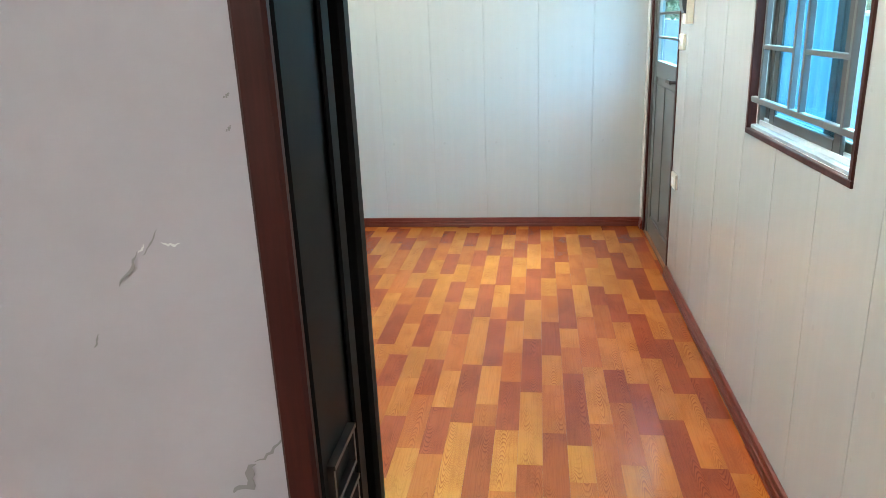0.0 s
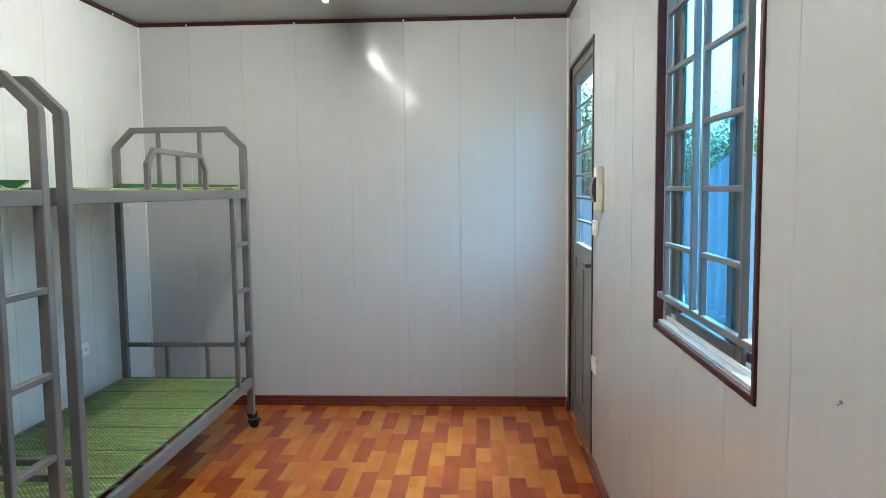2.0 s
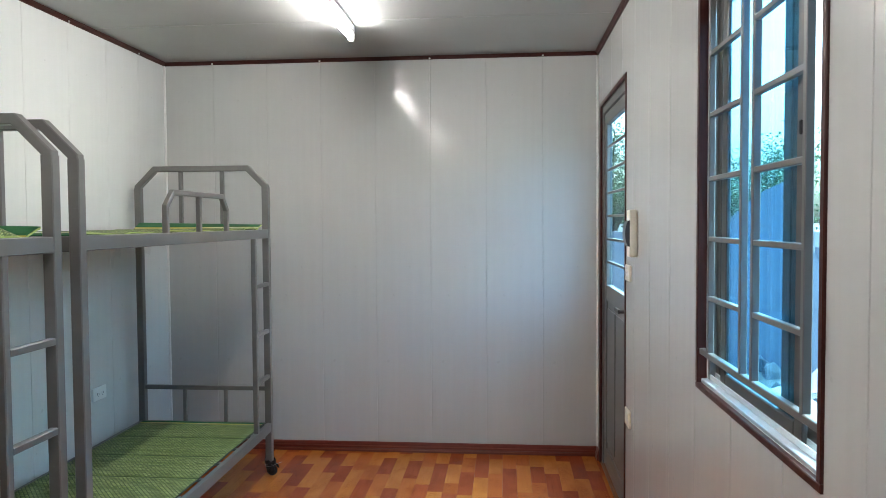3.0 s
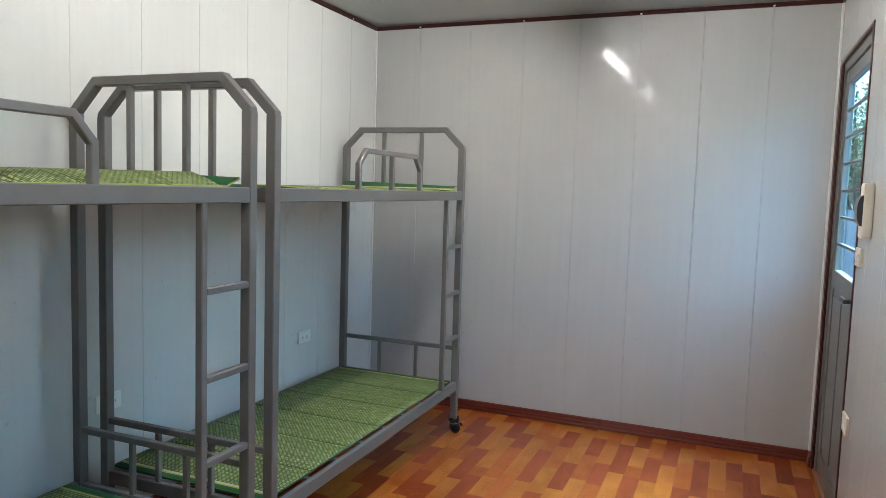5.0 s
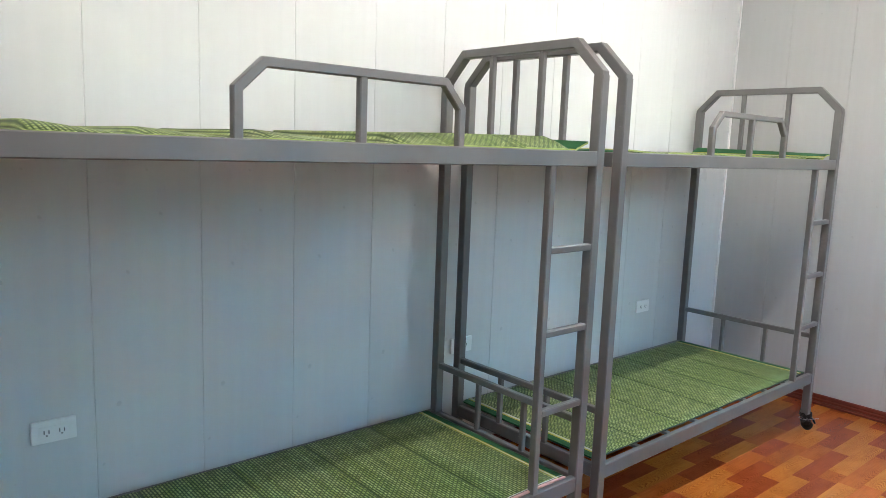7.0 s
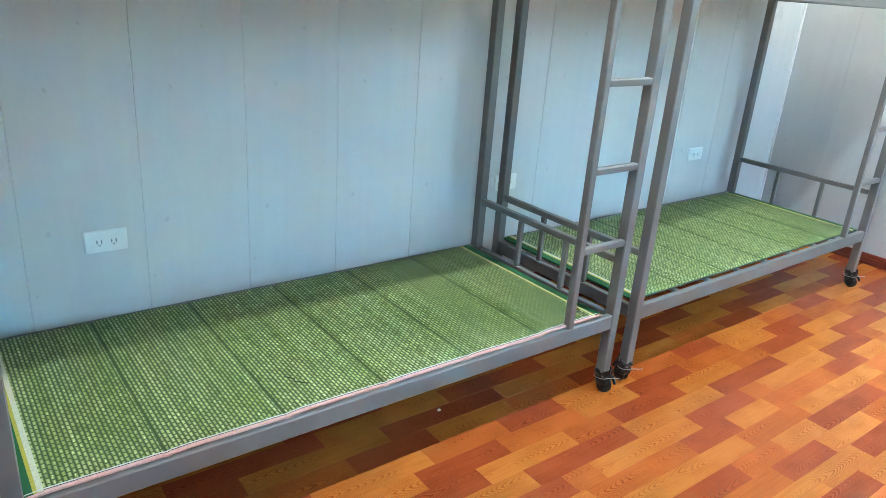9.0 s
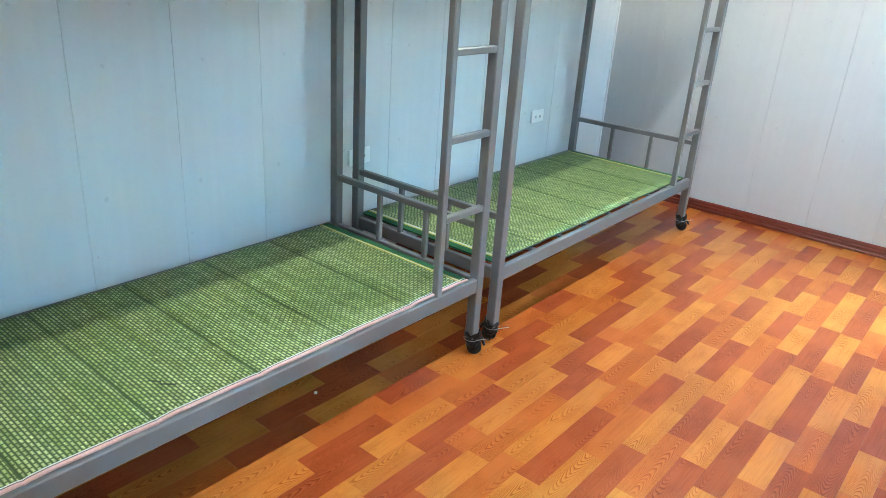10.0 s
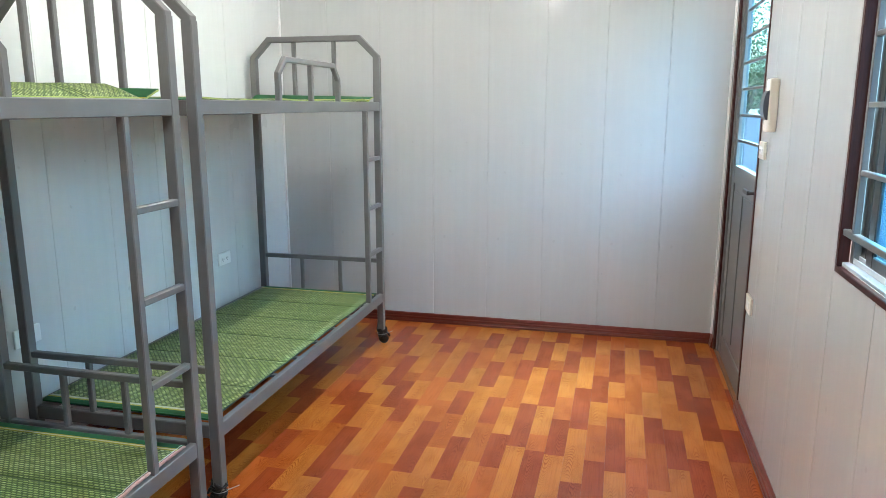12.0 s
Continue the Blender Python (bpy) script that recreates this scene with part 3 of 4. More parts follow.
for x, a, b in ((W + 0.044, 2.145, yb - 0.01), (W + 0.029, 2.035, 2.590), (W + 0.045, ya + 0.010, 2.143)):
    sash = part("sash", box_bm(x, x + 0.012, a, a + 0.045, za + 0.020, zb - 0.03, 0.003), M_ALU_DARK, window, "dark aluminium sliding sash")
    part("stile", box_bm(x, x + 0.012, b - 0.045, b, za + 0.020, zb - 0.03, 0.003), M_ALU_DARK, sash)
    part("sash_rail", box_bm(x, x + 0.012, a + 0.045, b - 0.045, za + 0.020, za + 0.058, 0.003), M_ALU_DARK, sash)
    part("sash_rail", box_bm(x, x + 0.012, a + 0.045, b - 0.045, zb - 0.075, zb - 0.03, 0.003), M_ALU_DARK, sash)
    part("pane", box_bm(x + 0.004, x + 0.008, a + 0.045, b - 0.045, za + 0.058, zb - 0.075, 0), M_GLASS, sash, "blue tinted glass")
part("latch", box_bm(W + 0.022, W + 0.029, 2.045, 2.055, 1.66, 1.69, 0.003), M_BLACK, window, "black sash latch")
gx = W + 0.010
for y in (2.622, 2.345, 2.262, 1.975):
    part("grille_bar", tube_bm([(gx, y, 1.10), (gx, y, z1 - 0.02)], 0.016, 0.018, (1, 0, 0), 0.002), M_STEEL, window)
part("grille_bar", tube_bm([(gx, y0 + 0.016, 1.10), (gx, y1 - 0.016, 1.10)], 0.018, 0.018, (1, 0, 0), 0.002), M_STEEL, window)
for z in (1.265, 1.434, 1.604, 1.783, 1.955, 2.125):
    for a, b in ((2.622, 2.345), (2.262, 1.975)):
        part("grille_bar", tube_bm([(gx, a, z), (gx, b, z)], 0.014, 0.016, (1, 0, 0), 0.002), M_STEEL, window)

# ---------------------------------------------------------------- lamps


def tube_lamp(x, y0, y1, label, glow=M_TUBE, rows=(0.0,)):
    lamp = thing("tube_light", label, "tube light", (x, y0, CEIL), "ceiling tube lights")
    n = y1 - y0
    part("batten", box_bm(min(rows) - 0.016, max(rows) + 0.016, 0, n, -0.046, 0, 0.004), M_PLASTIC, lamp, "white batten")
    for x in rows:
        part("tube", cyl_bm((x, 0.022, -0.068), (x, n - 0.022, -0.068), 0.0135, 20), glow, lamp, "glowing white tube", True)
        for a, b in ((0.0, 0.024), (n - 0.024, n)):
            part("end_cap", box_bm(x - 0.014, x + 0.014, a, b, -0.084, -0.044, 0.004), M_PLASTIC, lamp, "white plastic lamp holder")


tube_lamp(1.388, 3.06, 4.285, "lit white fluorescent tube on the ceiling panels")
tube_lamp(1.42, 1.00, 2.225, "lit, slightly dimmer fluorescent tube on the ceiling panels", M_TUBE_DIM)
tube_lamp(1.36, -1.95, -0.72, "lit white fluorescent tube in the entrance space", M_TUBE_HALL)

# ---------------------------------------------------------------- electrics


def socket_plate(y, z, label):
    s = thing("wall_socket", label, "socket", (0, y, z), "wall sockets")
    part("plate", box_bm(0, 0.011, -0.062, 0.062, -0.035, 0.035, 0.004), M_PLASTIC, s)
    part("insert", box_bm(0.011, 0.0128, -0.042, 0.042, -0.017, 0.017, 0.001), M_PLASTIC, s)
    for c in (-0.021, 0.021):
        bm = bmesh.new()
        add_box(bm, 0.0124, 0.0133, c - 0.008, c - 0.005, -0.006, 0.006)
        add_box(bm, 0.0124, 0.0133, c + 0.005, c + 0.008, -0.006, 0.006)
        add_box(bm, 0.0124, 0.0133, c - 0.0025, c + 0.0025, -0.013, -0.009)
        part("slots", bm, M_SLOT, s)


socket_plate(1.113, 0.562, "white double wall socket above the reed mat")
socket_plate(4.172, 0.575, "white double wall socket between the bed posts")
socket_plate(2.760, 0.567, "white double wall socket behind the bed posts")


def right_plate(y, z, hw, hz, label, category, dots):
    s = thing(category, label, category.replace("_", " "), (W, y, z))
    part("plate", box_bm(-0.011, 0, -hw, hw, -hz, hz, 0.003), M_IVORY, s)
    part("insert", box_bm(-0.014, -0.011, -hw * 0.6, hw * 0.6, -hz * 0.45, hz * 0.45, 0.0015), M_PLASTIC, s)
    for c in dots:
        part("button", box_bm(-0.018, -0.014, c - 0.006, c + 0.006, -0.009, 0.009, 0.002), M_PLASTIC, s)


right_plate(3.885, 1.246, 0.058, 0.037, "ivory light switch beside the door", "light_switch", (-0.012, 0.012))
right_plate(3.885, 0.570, 0.058, 0.039, "ivory wall outlet low beside the door", "wall_outlet", ())

brk = thing("breaker_box", "ivory circuit breaker box with a smoked cover", "breaker box", (W, 3.718, 1.432))
part("case", box_bm(-0.036, 0, -0.040, 0.040, -0.104, 0.104, 0.010), M_IVORY, brk)
bm = bmesh.new()
seg = 14
prev = None
for k in range(seg + 1):
    a = math.pi * k / seg
    z, x = -0.058 * math.cos(a), -0.034 - 0.020 * math.sin(a)
    row = (bm.verts.new((x, -0.036, z)), bm.verts.new((x, 0.036, z)))
    if prev:
        bm.faces.new((prev[0], prev[1], row[1], row[0]))
    prev = row
verts = list(bm.verts)
bm.faces.new(verts[0::2])
bm.faces.new(verts[1::2])
part("cover", bm, M_COVER, brk, "smoked plastic hinged cover")
part("switch_row", box_bm(-0.042, -0.034, -0.030, 0.030, -0.022, 0.022, 0.002), M_PLASTIC, brk)

nail = thing("wall_plug", "dark screw hole with a chipped plug in the wall panel", "wall plug", (W, 1.531, 1.101))
part("plug", cyl_bm((-0.003, 0, 0), (0, 0, 0), 0.0028, 10, 0.004), M_SLOT, nail)
part("screw", cyl_bm((-0.006, 0.004, -0.006), (-0.001, 0.002, -0.004), 0.0018, 8), M_SCRATCH, nail)

speck = thing("wall_speck", "small dark chip in the wall panel", "wall chip", (W, 1.405, 0.955))
part("chip", cyl_bm((-0.0015, 0, 0), (0, 0, 0), 0.0022, 8, 0.003), M_SLOT, speck)

# ---------------------------------------------------------------- bunk beds
XB, XF = 0.085, 0.841                # posts at the wall and at the front
BED_Y, BED_LEN, BED_STEP = 2.681, 1.835, 1.957
PW = 0.038


def Z(z):
    return z - FZ


def castor(bed, x, y, turn, tied):
    """A black swivelling castor under a post; its wheel trails to one side."""
    c, s = math.cos(turn), math.sin(turn)
    side = Vector((-s, c, 0))
    wrap = random.Random(int(turn * 100) + int(y * 10))
    bm = bmesh.new()
    rings = []
    for z, r in ((0.030, 0.021), (0.040, 0.027), (0.050, 0.029), (0.058, 0.0245), (0.064, 0.0235), (0.072, 0.028), (0.081, 0.031), (0.090, 0.0295)):
        ring = []
        for k in range(16):
            a = 2 * math.pi * k / 16
            rr = r + wrap.uniform(-1, 1) * 0.0035
            up = wrap.uniform(-0.007, 0.012) if z > 0.085 else wrap.uniform(-0.003, 0.003)
            ring.append(bm.verts.new((x + c * 0.004 + math.cos(a) * rr, y + s * 0.004 + math.sin(a) * rr, z + up)))
        rings.append(ring)
    for r0, r1 in zip(rings, rings[1:]):
        for k in range(16):
            bm.faces.new((r0[k], r0[(k + 1) % 16], r1[(k + 1) % 16], r1[k]))
    bm.faces.new(rings[0][::-1])
    body = part("castor_wrap", bm, M_BLACK, bed, "crumpled black plastic wrapped round the castor")
    ax = Vector((x + c * 0.013, y + s * 0.013, 0.0275))
    for o in (-0.017, 0.004):
        w = cyl_bm(ax + side * o, ax + side * (o + 0.013), 0.027, 22)
        bmesh.ops.bevel(w, geom=[e for e in w.edges if len(e.link_faces) == 2 and e.calc_face_angle() > 1.2], offset=0.004, segments=2, affect="EDGES")
        part("wheel", w, M_BLACK, body, smooth=True)
    part("brake", tube_bm([(x + c * 0.018, y + s * 0.018, 0.068), (x + c * 0.040, y + s * 0.040, 0.060), (x + c * 0.050, y + s * 0.050, 0.040)], 0.009, 0.028, (-s, c, 0), 0.002), M_BLACK, body)
    foot = Vector((x - s * 0.026 - c * 0.01, y + c * 0.026 - s * 0.01, 0.084))
    tuft = bmesh.new()
    add_cyl(tuft, foot, foot + side * 0.014 + Vector((0, 0, 0.022)), 0.010, 7, 0.002)
    for v in tuft.verts:
        v.co += Vector([wrap.uniform(-0.003, 0.003) for _ in range(3)])
    part("tuft", tuft, M_BLACK, body)
    if tied:
        bm = bmesh.new()
        bmesh.ops.create_circle(bm, segments=20, radius=0.0285, matrix=Matrix.Translation((x, y, 0.061)))
        ring = list(bm.edges)
        up = bmesh.ops.extrude_edge_only(bm, edges=ring)["geom"]
        bmesh.ops.translate(bm, verts=[v for v in up if isinstance(v, bmesh.types.BMVert)], vec=(0, 0, 0.0022))
        add_tube(bm, [(x + 0.028, y + 0.003, 0.062), (x + 0.062, y + 0.026, 0.072)], 0.003, 0.0015, (0, 0, 1), 0.0004)
        part("cable_tie", bm, M_TIE, body, "pale nylon cable tie")


def bunk_bed(label):
    bed = thing("bunk_bed", label, "bunk bed", (0, BED_Y, FZ), "bunk beds along the wall")
    ends = (0.0, BED_LEN)
    for y in ends:
        for x in (XB, XF):
            part("post", tube_bm([(x, y, 0.066), (x, y, Z(1.693))], PW, PW, (0, 1, 0)), M_STEEL, bed)
        part("head_arch", tube_bm([(XB, y, Z(1.693)), (XB, y, Z(1.700)), (XB + 0.103, y, Z(1.802)), (XF - 0.103, y, Z(1.802)), (XF, y, Z(1.700)), (XF, y, Z(1.693))], 0.032, PW, (0, 1, 0)), M_STEEL, bed)
        for x in (0.340, 0.585):
            part("arch_bar", tube_bm([(x, y, Z(1.42)), (x, y, Z(1.787))], 0.022, 0.022, (0, 1, 0)), M_STEEL, bed)
            part("stub_bar", tube_bm([(x, y, Z(0.325)), (x, y, Z(0.521))], 0.020, 0.020, (0, 1, 0)), M_STEEL, bed)
        part("end_bar", tube_bm([(XB + PW / 2, y, Z(0.531)), (XF - PW / 2, y, Z(0.531))], 0.024, 0.024, (0, 1, 0)), M_STEEL, bed)
        for z in (0.305, 1.425):
            part("end_rail", tube_bm([(XB + PW / 2, y, Z(z)), (XF - PW / 2, y, Z(z))], 0.050, 0.025, (0, 1, 0)), M_STEEL, bed)
    for x, dx in ((XB, -0.004), (XF, 0.004)):
        for z, h in ((0.307, 0.054), (1.426, 0.050)):
            part("side_rail", tube_bm([(x + dx, PW / 2, Z(z)), (x + dx, BED_LEN - PW / 2, Z(z))], h, 0.026, (1, 0, 0)), M_STEEL, bed)
    for z in (0.3335, 1.438):
        for k in range(9):
            y = 0.05 + (BED_LEN - 0.10) * k / 8
            part("slat", box_bm(XB + 0.009, XF - 0.009, y - 0.012, y + 0.012, Z(z) - 0.012, Z(z), 0.002), M_STEEL, bed)
    yl = 4.290 - BED_Y
    part("ladder_rail", tube_bm([(XF + 0.004, yl, Z(0.335)), (XF + 0.004, yl, Z(1.402))], 0.026, 0.026, (1, 0, 0)), M_STEEL, bed)
    for z in (1.138, 0.868, 0.604):
        part("rung", tube_bm([(XF + 0.004, yl + 0.013, Z(z)), (XF + 0.004, BED_LEN - PW / 2, Z(z))], 0.022, 0.024, (1, 0, 0)), M_STEEL, bed)
    ga, gb = 3.273 - BED_Y, 3.908 - BED_Y
    part("guard_rail", tube_bm([(XF + 0.004, ga, Z(1.45)), (XF + 0.004, ga, Z(1.556)), (XF + 0.004, ga + 0.062, Z(1.615)), (XF + 0.004, gb - 0.060, Z(1.615)), (XF + 0.004, gb, Z(1.550)), (XF + 0.004, gb, Z(1.45))], 0.023, 0.023, (1, 0, 0)), M_STEEL, bed)
    part("guard_bar", tube_bm([(XF + 0.004, (ga + gb) / 2, Z(1.45)), (XF + 0.004, (ga + gb) / 2, Z(1.605))], 0.022, 0.022, (1, 0, 0)), M_STEEL, bed)
    castor(bed, XF, BED_LEN, radians(40), True)
    castor(bed, XF, 0.0, radians(170), True)
    castor(bed, XB, BED_LEN, radians(40), False)
    castor(bed, XB, 0.0, radians(100), False)
    return bed


bed_far = bunk_bed("grey painted steel bunk bed on black castors in the corner")
bed_near = copy_thing(bed_far, Matrix.Translation((0, BED_Y - BED_STEP, FZ)))
bed_far.matrix_world = pose(0, BED_Y, FZ, 0, 0, 0.5)
tagged(bed_near, "grey painted steel bunk bed on black castors beside the doorway")

# ---------------------------------------------------------------- reed mats


def reed_mat(label, x0, x1, y0, y1, z, seed, lift, wave, bound, ridges=()):
    """A reed mat that folds every 0.3 m, with striped bindings at both ends. lift: rise of its far end; wave: how far its panels stand up; ridges: stretches that buckle, from y to y, with their heights."""
    s = thing("reed_mat", label, "mat", (x0, y0, z), "reed mats on the bunks")
    n, w = y1 - y0, x1 - x0
    panel = n / 6
    fold = 0.068 if ridges else 0.085

    def height(x, y):
        f = (y / panel) % 1.0
        k = int(y / panel)
        tent = min(f / 0.16, (1 - f) / 0.84) if k < 5 else min(f / 0.12, 1.0) * (1 - 0.25 * f)
        amp = 0.72 + 0.28 * math.sin(seed * 3.1 + k * 2.3)
        h = wave * amp * tent * (0.55 + 0.45 * (x / w) ** 2)
        for a, b, ha, hb in ridges:
            a, b = a - y0, b - y0
            rise = min(1.0, max(0.0, (y - a + 0.018) / 0.018), max(0.0, (b + 0.014 - y) / 0.014))
            h += rise * (ha + (hb - ha) * min(1.0, max(0.0, (y - a) / (b - a)))) * (0.10 + 1.05 * min(1.0, max(0.0, (w - x) / 0.10)) ** 0.8)
        h += 0.0035 * (noise.noise((x * 3 + seed, y * 4, seed)) + 1) * min(1, wave * 60 + 0.35)
        h -= 0.0022 * max(0, 1 - abs(f - round(f)) / 0.04)
        if lift > 0.01:
            e = min(1.0, max(0.0, (y - n + fold) / fold))
            crease = max(0.0, 1 - abs(y - n + fold) / (0.016 if ridges else 0.035))
            h = h * (1 - 0.8 * crease) * (1 - 0.7 * e) + lift * e * (1.0 - 0.35 * x / w)
        return max(h, 0.0)

    def sheet(xa, xb, ya, yb, nx, ny, raise_by, thick, jag=0.0):
        bm = bmesh.new()
        top, low = [], []
        for j in range(ny + 1):
            ra, rb = [], []
            for i in range(nx + 1):
                x, y = xa + (xb - xa) * i / nx, ya + (yb - ya) * j / ny
                if jag and i == nx:
                    x += jag * noise.noise((y * 7, seed, 2))
                h = height(x, y) + raise_by
                ra.append(bm.verts.new((x, y, h + thick)))
                rb.append(bm.verts.new((x, y, h)))
            top.append(ra)
            low.append(rb)
        for j in range(ny):
            for i in range(nx):
                bm.faces.new((top[j][i], top[j][i + 1], top[j + 1][i + 1], top[j + 1][i]))
                bm.faces.new((low[j][i], low[j + 1][i], low[j + 1][i + 1], low[j][i + 1]))
        for j in range(ny):
            bm.faces.new((top[j][0], top[j + 1][0], low[j + 1][0], low[j][0]))
            bm.faces.new((top[j][nx], low[j][nx], low[j + 1][nx], top[j + 1][nx]))
        for i in range(nx):
            bm.faces.new((top[0][i], low[0][i], low[0][i + 1], top[0][i + 1]))
            bm.faces.new((top[ny][i], top[ny][i + 1], low[ny][i + 1], low[ny][i]))
        return bm

    part("weave", sheet(0, w, 0, n, 14, 150, 0, 0.0055, 0.0 if bound == "pink" else 0.006), M_MAT, s, "", True)
    g = 0.060 if lift > 0.01 else 0.030
    for a, b, m, name in ((n - g, n + 0.004, M_EDGE_GREEN, "end_binding"), (n - g - 0.005, n - g, M_EDGE_YELLOW, "stripe"), (n - g - 0.010, n - g - 0.005, M_EDGE_WHITE, "stripe"),
                          (n - g - 0.014, n - g - 0.010, M_EDGE_YELLOW, "stripe"), (-0.004, 0.026, M_EDGE_GREEN, "end_binding"), (0.026, 0.034, M_EDGE_YELLOW, "stripe"), (0.034, 0.046, M_EDGE_WHITE, "stripe")):
        part(name, sheet(-0.001, w + 0.001, a, b, 14, 5, 0.0012, 0.0058), m, s)
    if bound == "pink":
        part("side_edge", sheet(w - 0.001, w + 0.008, 0.0, n, 2, 150, 0.0, 0.0056), M_PINK, s, "pink cloth side binding")
        part("side_seam", sheet(w - 0.0028, w - 0.0010, 0.0, n, 1, 150, 0.0004, 0.0058), M_DARK_CLOTH, s, "dark stitched seam")
        part("side_piping", sheet(w - 0.0062, w - 0.0028, 0.0, n, 1, 150, 0.0006, 0.0064), M_WHITE_CLOTH, s, "white cloth piping")
    else:
        part("side_edge", sheet(w - 0.002, w + 0.004, 0.0, n, 1, 108, -0.0005, 0.005), M_DARK_CLOTH if bound == "dark" else M_GREEN_CLOTH, s)
    return s


LOW, UP = 0.3340, 1.4430
reed_mat("green reed mat with pink side binding on the lower bunk", 0.098, 0.838, 0.735, 2.500, LOW, 1, 0.004, 0.004, "pink")
reed_mat("green woven reed mat with fold lines, flat on the lower bunk", 0.095, 0.811, 2.708, 4.470, LOW, 2, 0.002, 0.003, "dark")
reed_mat("green woven reed mat, buckled along its folds on the upper bunk", 0.100, 0.822, 0.730, 2.530, UP, 3, 0.048, 0.003, "green",
         ((0.935, 1.09, 0.020, 0.004), (1.145, 1.33, 0.015, 0.003), (1.41, 1.69, 0.018, 0.003), (1.785, 2.435, 0.027, 0.037)))
reed_mat("green woven reed mat, slightly curled on the upper bunk", 0.095, 0.813, 2.715, 4.480, UP, 5, 0.044, 0.012, "green")

twig = single("twig", tube_bm([(0.676, 1.392, 0.345), (0.700, 1.412, 0.344), (0.712, 1.405, 0.346), (0.738, 1.434, 0.344)], 0.003, 0.003, (0, 0, 1), 0.0008), M_DARK_CLOTH,
              "short dark thread lying on the reed mat", "thread")
bm = bmesh.new()
bmesh.ops.create_icosphere(bm, subdivisions=1, radius=0.0055, matrix=Matrix.Translation((0.650, 1.966, FZ + 0.0055)) @ Matrix.Diagonal((1, 1.2, 0.9, 1)))
single("paper_scrap", bm, M_PLASTIC, "tiny crumpled white paper scrap on the floor", "paper scrap")

# ---------------------------------------------------------------- outside the window
GZ = -0.35
bm = bmesh.new()
bmesh.ops.create_grid(bm, x_segments=2, y_segments=2, size=400, matrix=Matrix.Translation((0, 0, GZ)))
single("ground", bm, M_GROUND, "bare trodden ground with rubble", "ground", kind="structure")
single("foundation", box_bm(-THICK, W + THICK, BACK - THICK, L + THICK, GZ, -0.1, 0), M_CONCRETE, "concrete base under the cabin", "foundation", kind="structure")


def leaning_sheet(x, y, turn, lean, outline, label):
    """A sheet of cladding leaning back; outline: its corners across and up."""
    bm = bmesh.new()
    front = [bm.verts.new((u, 0, v)) for u, v in outline]
    rear = [bm.verts.new((u, 0.02, v)) for u, v in outline]
    bm.faces.new(front)
    bm.faces.new(rear[::-1])
    n = len(outline)
    for k in range(n):
        bm.faces.new((front[k], rear[k], rear[(k + 1) % n], front[(k + 1) % n]))
    ob = single("cladding_sheet", bm, M_SHEET, label, "cladding sheet", "white sheets in the yard")
    ob.matrix_world = pose(x, y, GZ, -lean, 0, turn)


leaning_sheet(5.0, 9.6, -22, 10, [(-1.3, 0), (1.0, 0), (1.0, 1.2), (0.55, 2.35), (0.25, 2.2), (-0.6, 1.35), (-1.3, 1.2)], "torn white cladding sheet with a slanted top in the yard")
leaning_sheet(6.9, 9.2, -38, 8, [(-1.1, 0), (1.6, 0), (1.6, 1.5), (0.4, 1.75), (-0.3, 1.45), (-1.1, 1.5)], "white cladding sheet standing in the yard")
leaning_sheet(3.6, 11.6, -8, 6, [(-1.6, 0), (1.2, 0), (1.2, 1.55), (-0.2, 1.75), (-1.6, 1.6)], "white cladding sheet standing in the yard")
leaning_sheet(4.3, 7.6, -30, 55, [(-0.3, 0), (0.35, 0), (0.26, 0.4), (-0.2, 0.45)], "white cladding offcut lying in the rubble")

for x, y, turn, lean, w, h in ((4.9, 6.6, 20, 72, 0.7, 0.9), (5.6, 8.1, -50, 64, 0.9, 0.7), (6.4, 7.2, 35, 78, 1.0, 0.6), (4.4, 8.8, -12, 50, 0.5, 1.1), (7.4, 8.6, 10, 70, 0.9, 0.8)):
    leaning_sheet(x, y, turn, lean, [(-w / 2, 0), (w / 2, 0.05), (w * 0.42, h), (-w * 0.46, h * 0.86)], "white cladding offcut lying in the rubble")

boundary = thing("boundary_wall", "low pale boundary wall behind the yard", "boundary wall", (0, 15.5, GZ))
part("wall_face", box_bm(-4, 34, 0, 0.14, 0, 1.55, 0.01), M_SHEET, boundary)
part("coping", box_bm(-4, 34, -0.03, 0.17, 1.55, 1.62, 0.01), M_CONCRETE, boundary)
for k in range(13):
    part("pier", box_bm(-3.6 + 3 * k, -3.3 + 3 * k, -0.05, 0.19, 0, 1.60, 0.01), M_CONCRETE, boundary)

rng = random.Random(11)
bm = bmesh.new()
for k in range(160):
    a, b = rng.uniform(3.4, 9.5), rng.uniform(5.4, 13.5)
    r = rng.uniform(0.03, 0.16)
    m = Matrix.LocRotScale((a, b, GZ + r * 0.35), Euler([rng.uniform(0, 3) for _ in range(3)]), (r, r * rng.uniform(0.5, 1.6), r * rng.uniform(0.2, 0.7)))
    bmesh.ops.create_icosphere(bm, subdivisions=1, radius=1, matrix=m)
single("rubble", bm, M_SCRAP, "dark rubble and scrap strewn over the yard", "rubble", kind="stuff")


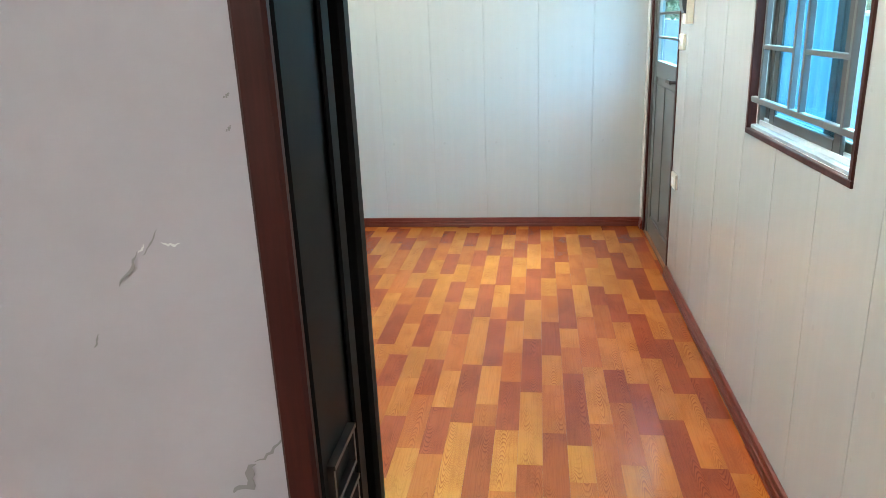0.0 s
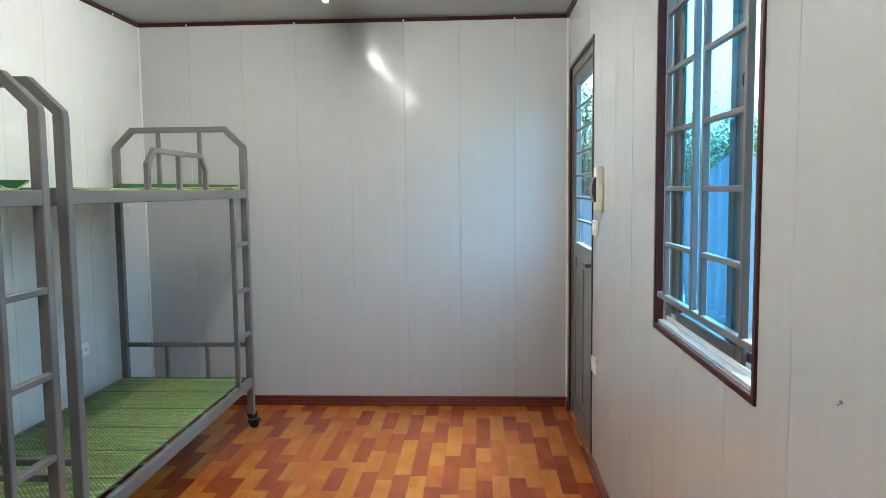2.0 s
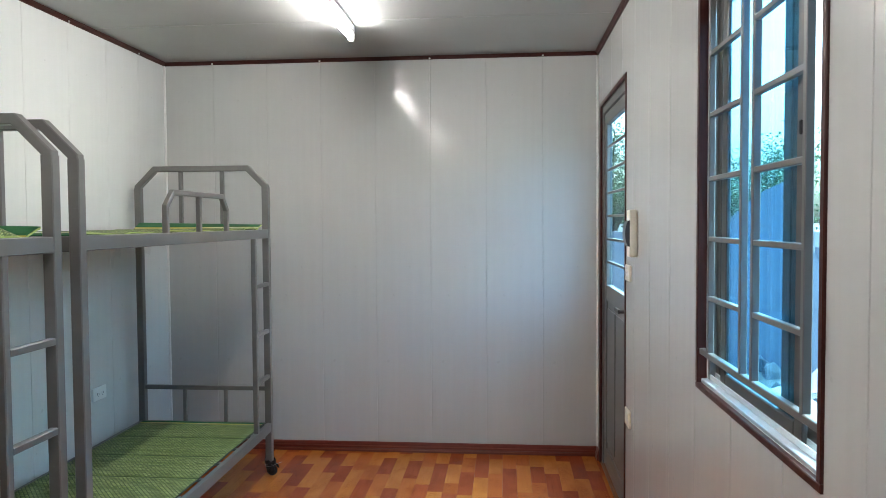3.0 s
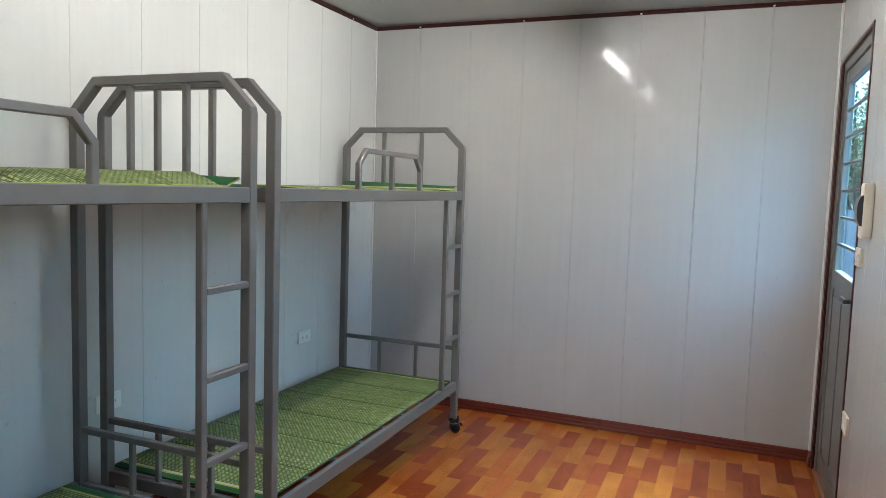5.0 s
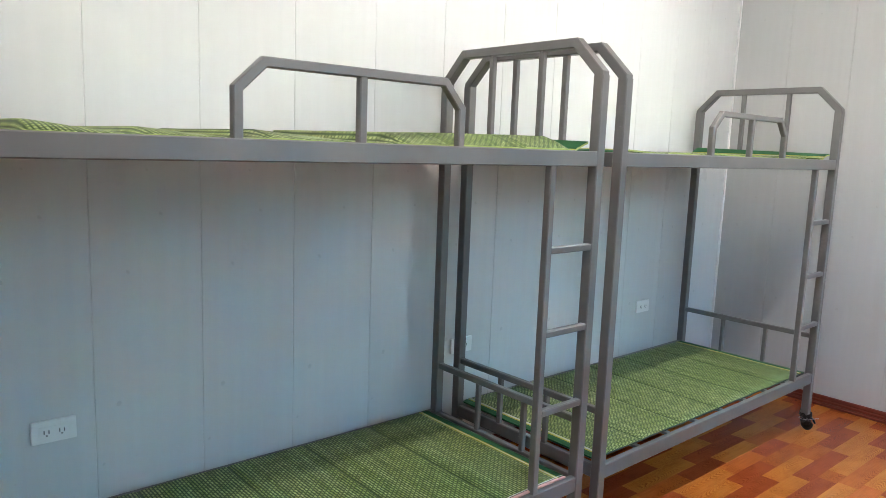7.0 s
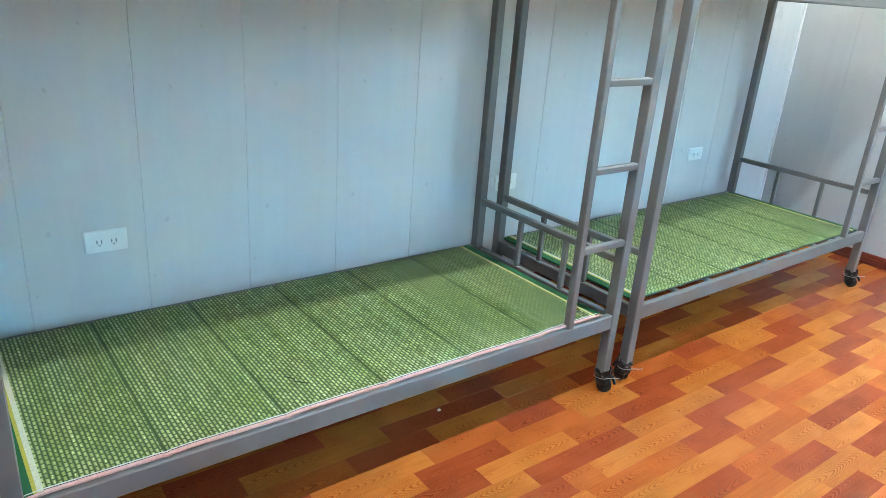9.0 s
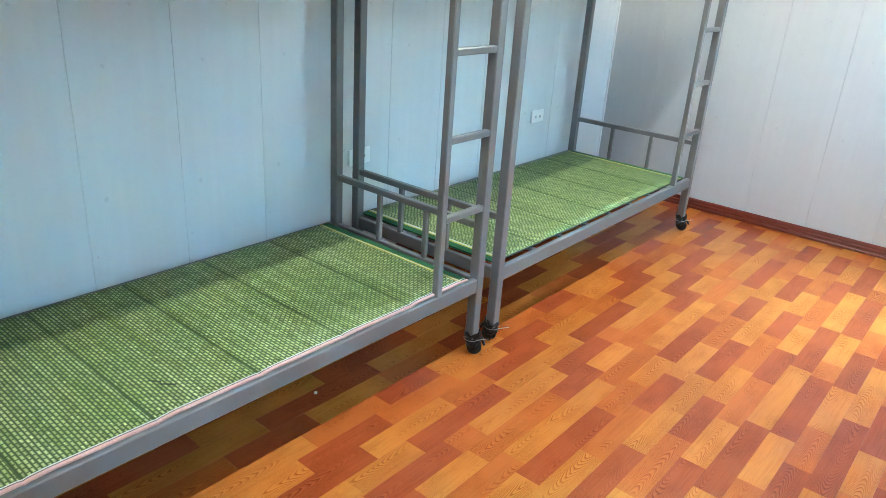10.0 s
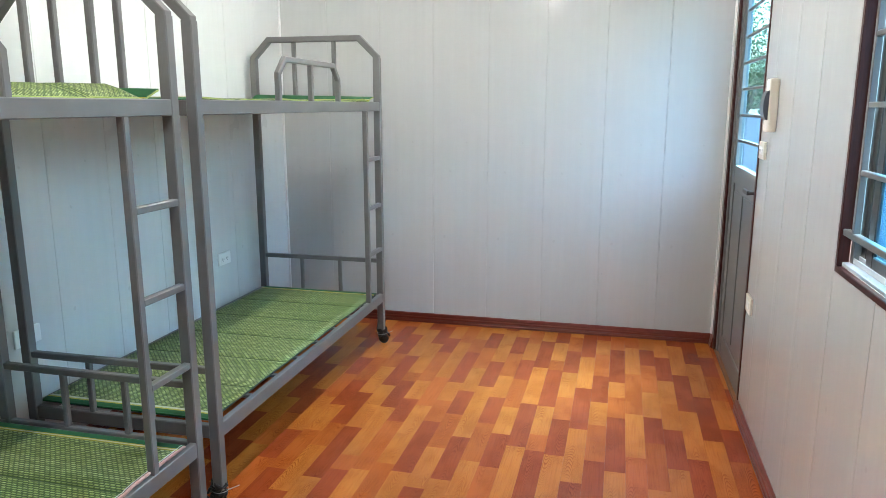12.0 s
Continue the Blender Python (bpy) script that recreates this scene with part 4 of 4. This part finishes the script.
def tree(x, y, height, spread, seed, label):
    r = random.Random(seed)
    t = thing("tree", label, "tree", (x, y, GZ), "trees beyond the yard")
    bm = bmesh.new()
    fork = height * 0.42
    add_cyl(bm, (0, 0, -0.1), (0.05, 0.02, fork), 0.13, 10, 0.08)
    tips = []
    for k in range(9):
        a = k * 2.4 + r.uniform(-0.4, 0.4)
        up = r.uniform(0.55, 0.98)
        tip = Vector((math.cos(a) * spread * r.uniform(0.4, 0.9), math.sin(a) * spread * r.uniform(0.4, 0.9), height * up))
        foot = Vector((0.04, 0.02, fork * r.uniform(0.75, 1.0)))
        bend = foot.lerp(tip, 0.5) + Vector((0, 0, 0.25))
        add_cyl(bm, foot, bend, 0.055, 7, 0.035)
        add_cyl(bm, bend, tip, 0.035, 7, 0.012)
        tips += [bend, tip, foot.lerp(tip, 0.8)]
    part("trunk", bm, M_BARK, t)
    verts, faces = [], []
    for p in tips:
        for _ in range(200):
            c = p + Vector((r.gauss(0, 1), r.gauss(0, 1), r.gauss(0, 0.8))) * spread * 0.20
            q = Euler((r.uniform(-1, 1), r.uniform(-1, 1), r.uniform(0, 6.3))).to_matrix()
            ln, wd = r.uniform(0.06, 0.12), r.uniform(0.018, 0.034)
            k = len(verts)
            verts += [c, c + q @ Vector((wd, ln * 0.5, 0.02)), c + q @ Vector((0, ln, -0.02)), c + q @ Vector((-wd, ln * 0.5, 0.02))]
            faces.append((k, k + 1, k + 2, k + 3))
    me = bpy.data.meshes.new("crown")
    me.from_pydata([tuple(v) for v in verts], [], faces)
    me.materials.append(M_LEAF)
    crown = new("crown", me)
    crown.parent = t


for k, (x, y, h, s) in enumerate(((4.6, 17.4, 3.9, 1.5), (7.6, 17.8, 3.3, 1.6), (11.0, 17.2, 3.0, 1.7), (2.2, 18.2, 3.4, 1.5), (14.5, 18.5, 3.8, 1.9), (9.2, 20.5, 4.2, 1.8))):
    tree(x, y, h, s, 20 + k, "leafy green tree behind the boundary wall")

# ---------------------------------------------------------------- floor
floor = single("floor", box_bm(-0.05, W + 0.02, BACK, L + 0.02, FZ - 0.08, FZ - 0.002, 0), M_SUB,
               "glossy wood-print vinyl floor in short orange and brown strips", "floor", kind="structure")
REPEAT = 0.95
GAP = 0.0005
# the printed pattern strip by strip: tone (light, middle, dark) and where each plank begins; it repeats along the room
PRINT = ("L2.38 D2.66 M2.98", "D2.47 L2.83 M3.20", "L2.45 L2.70 D2.95", "L2.20 D2.69 M3.03", "D2.55 L2.81 M3.05", "L2.44 M2.75 L3.12",
         "M2.59 L2.83 D3.07", "D2.69 L2.97 M3.30", "L2.47 L2.76 D3.05", "D2.63 L2.93 M3.22", "L2.54 M2.83 D3.19", "L2.89 D3.39",
         "L2.57 D2.88 M3.37", "D2.40 M2.75 L3.01", "D2.67 L3.15", "L2.73 D2.99 M3.34", "D2.32 M2.83 L3.07", "L2.46 M2.89",
         "D2.61 L2.87 M3.17", "D2.40 L2.76 L3.05", "L2.50 D2.98", "D2.69 L3.17", "M2.20 D2.52 L2.82", "L2.36 M2.74 D3.05")


def strip_planks(k):
    """The planks of strip k as (from, to, tone), over the whole length of the floor."""
    row = [("LMD".index(w[0]), float(w[1:])) for w in PRINT[k % len(PRINT)].split()]
    row.append((row[0][0], row[0][1] + REPEAT))
    for turn in range(-6, 4):
        for (tone, a), (_, b) in zip(row, row[1:]):
            a, b = a + turn * REPEAT, b + turn * REPEAT
            if b > BACK and a < L:
                yield a, b, tone


plank_meshes = {}


def plank_mesh(length, tone):
    key = (round(length, 2), tone)
    if key not in plank_meshes:
        me = bpy.data.meshes.new("plank")
        bm = bmesh.new()
        add_box(bm, GAP / 2, STRIP - GAP / 2, GAP / 2, length - GAP / 2, -0.002, 0.0, 0)
        bm.to_mesh(me)
        bm.free()
        me.materials.append(M_PLANK[tone])
        plank_meshes[key] = me
    return plank_meshes[key]


rest_v, rest_f, rest_m = [], [], []
made = 0
for k in range(-11, 24):
    x = FLOOR_FROM + STRIP * k
    for y, end, tone in strip_planks(k):
        if x > 0.85 and y > 1.0 and end < L - 0.01 and x + STRIP < W and made < 300:
            ob = new("plank", plank_mesh(end - y, tone))
            ob.parent = floor
            ob.location = (x, y, FZ)
            made += 1
        else:
            a, b, c, d = max(x, -0.03) + GAP / 2, min(x + STRIP, W) - GAP / 2, max(y, BACK) + GAP / 2, min(end, L) - GAP / 2
            if b > a and d > c:
                n = len(rest_v)
                rest_v += [(a, c, FZ), (b, c, FZ), (b, d, FZ), (a, d, FZ), (a, c, FZ - 0.002), (b, c, FZ - 0.002), (b, d, FZ - 0.002), (a, d, FZ - 0.002)]
                rest_f += [(n, n + 1, n + 2, n + 3), (n, n + 4, n + 5, n + 1), (n + 1, n + 5, n + 6, n + 2), (n + 2, n + 6, n + 7, n + 3), (n + 3, n + 7, n + 4, n)]
                rest_m += [tone] * 5
me = bpy.data.meshes.new("plank_rest")
me.from_pydata(rest_v, [], rest_f)
for m in M_PLANK_REST:
    me.materials.append(m)
me.polygons.foreach_set("material_index", rest_m)
rest = new("plank_rest", me)
rest.parent = floor
tagged(rest, kind="stuff")
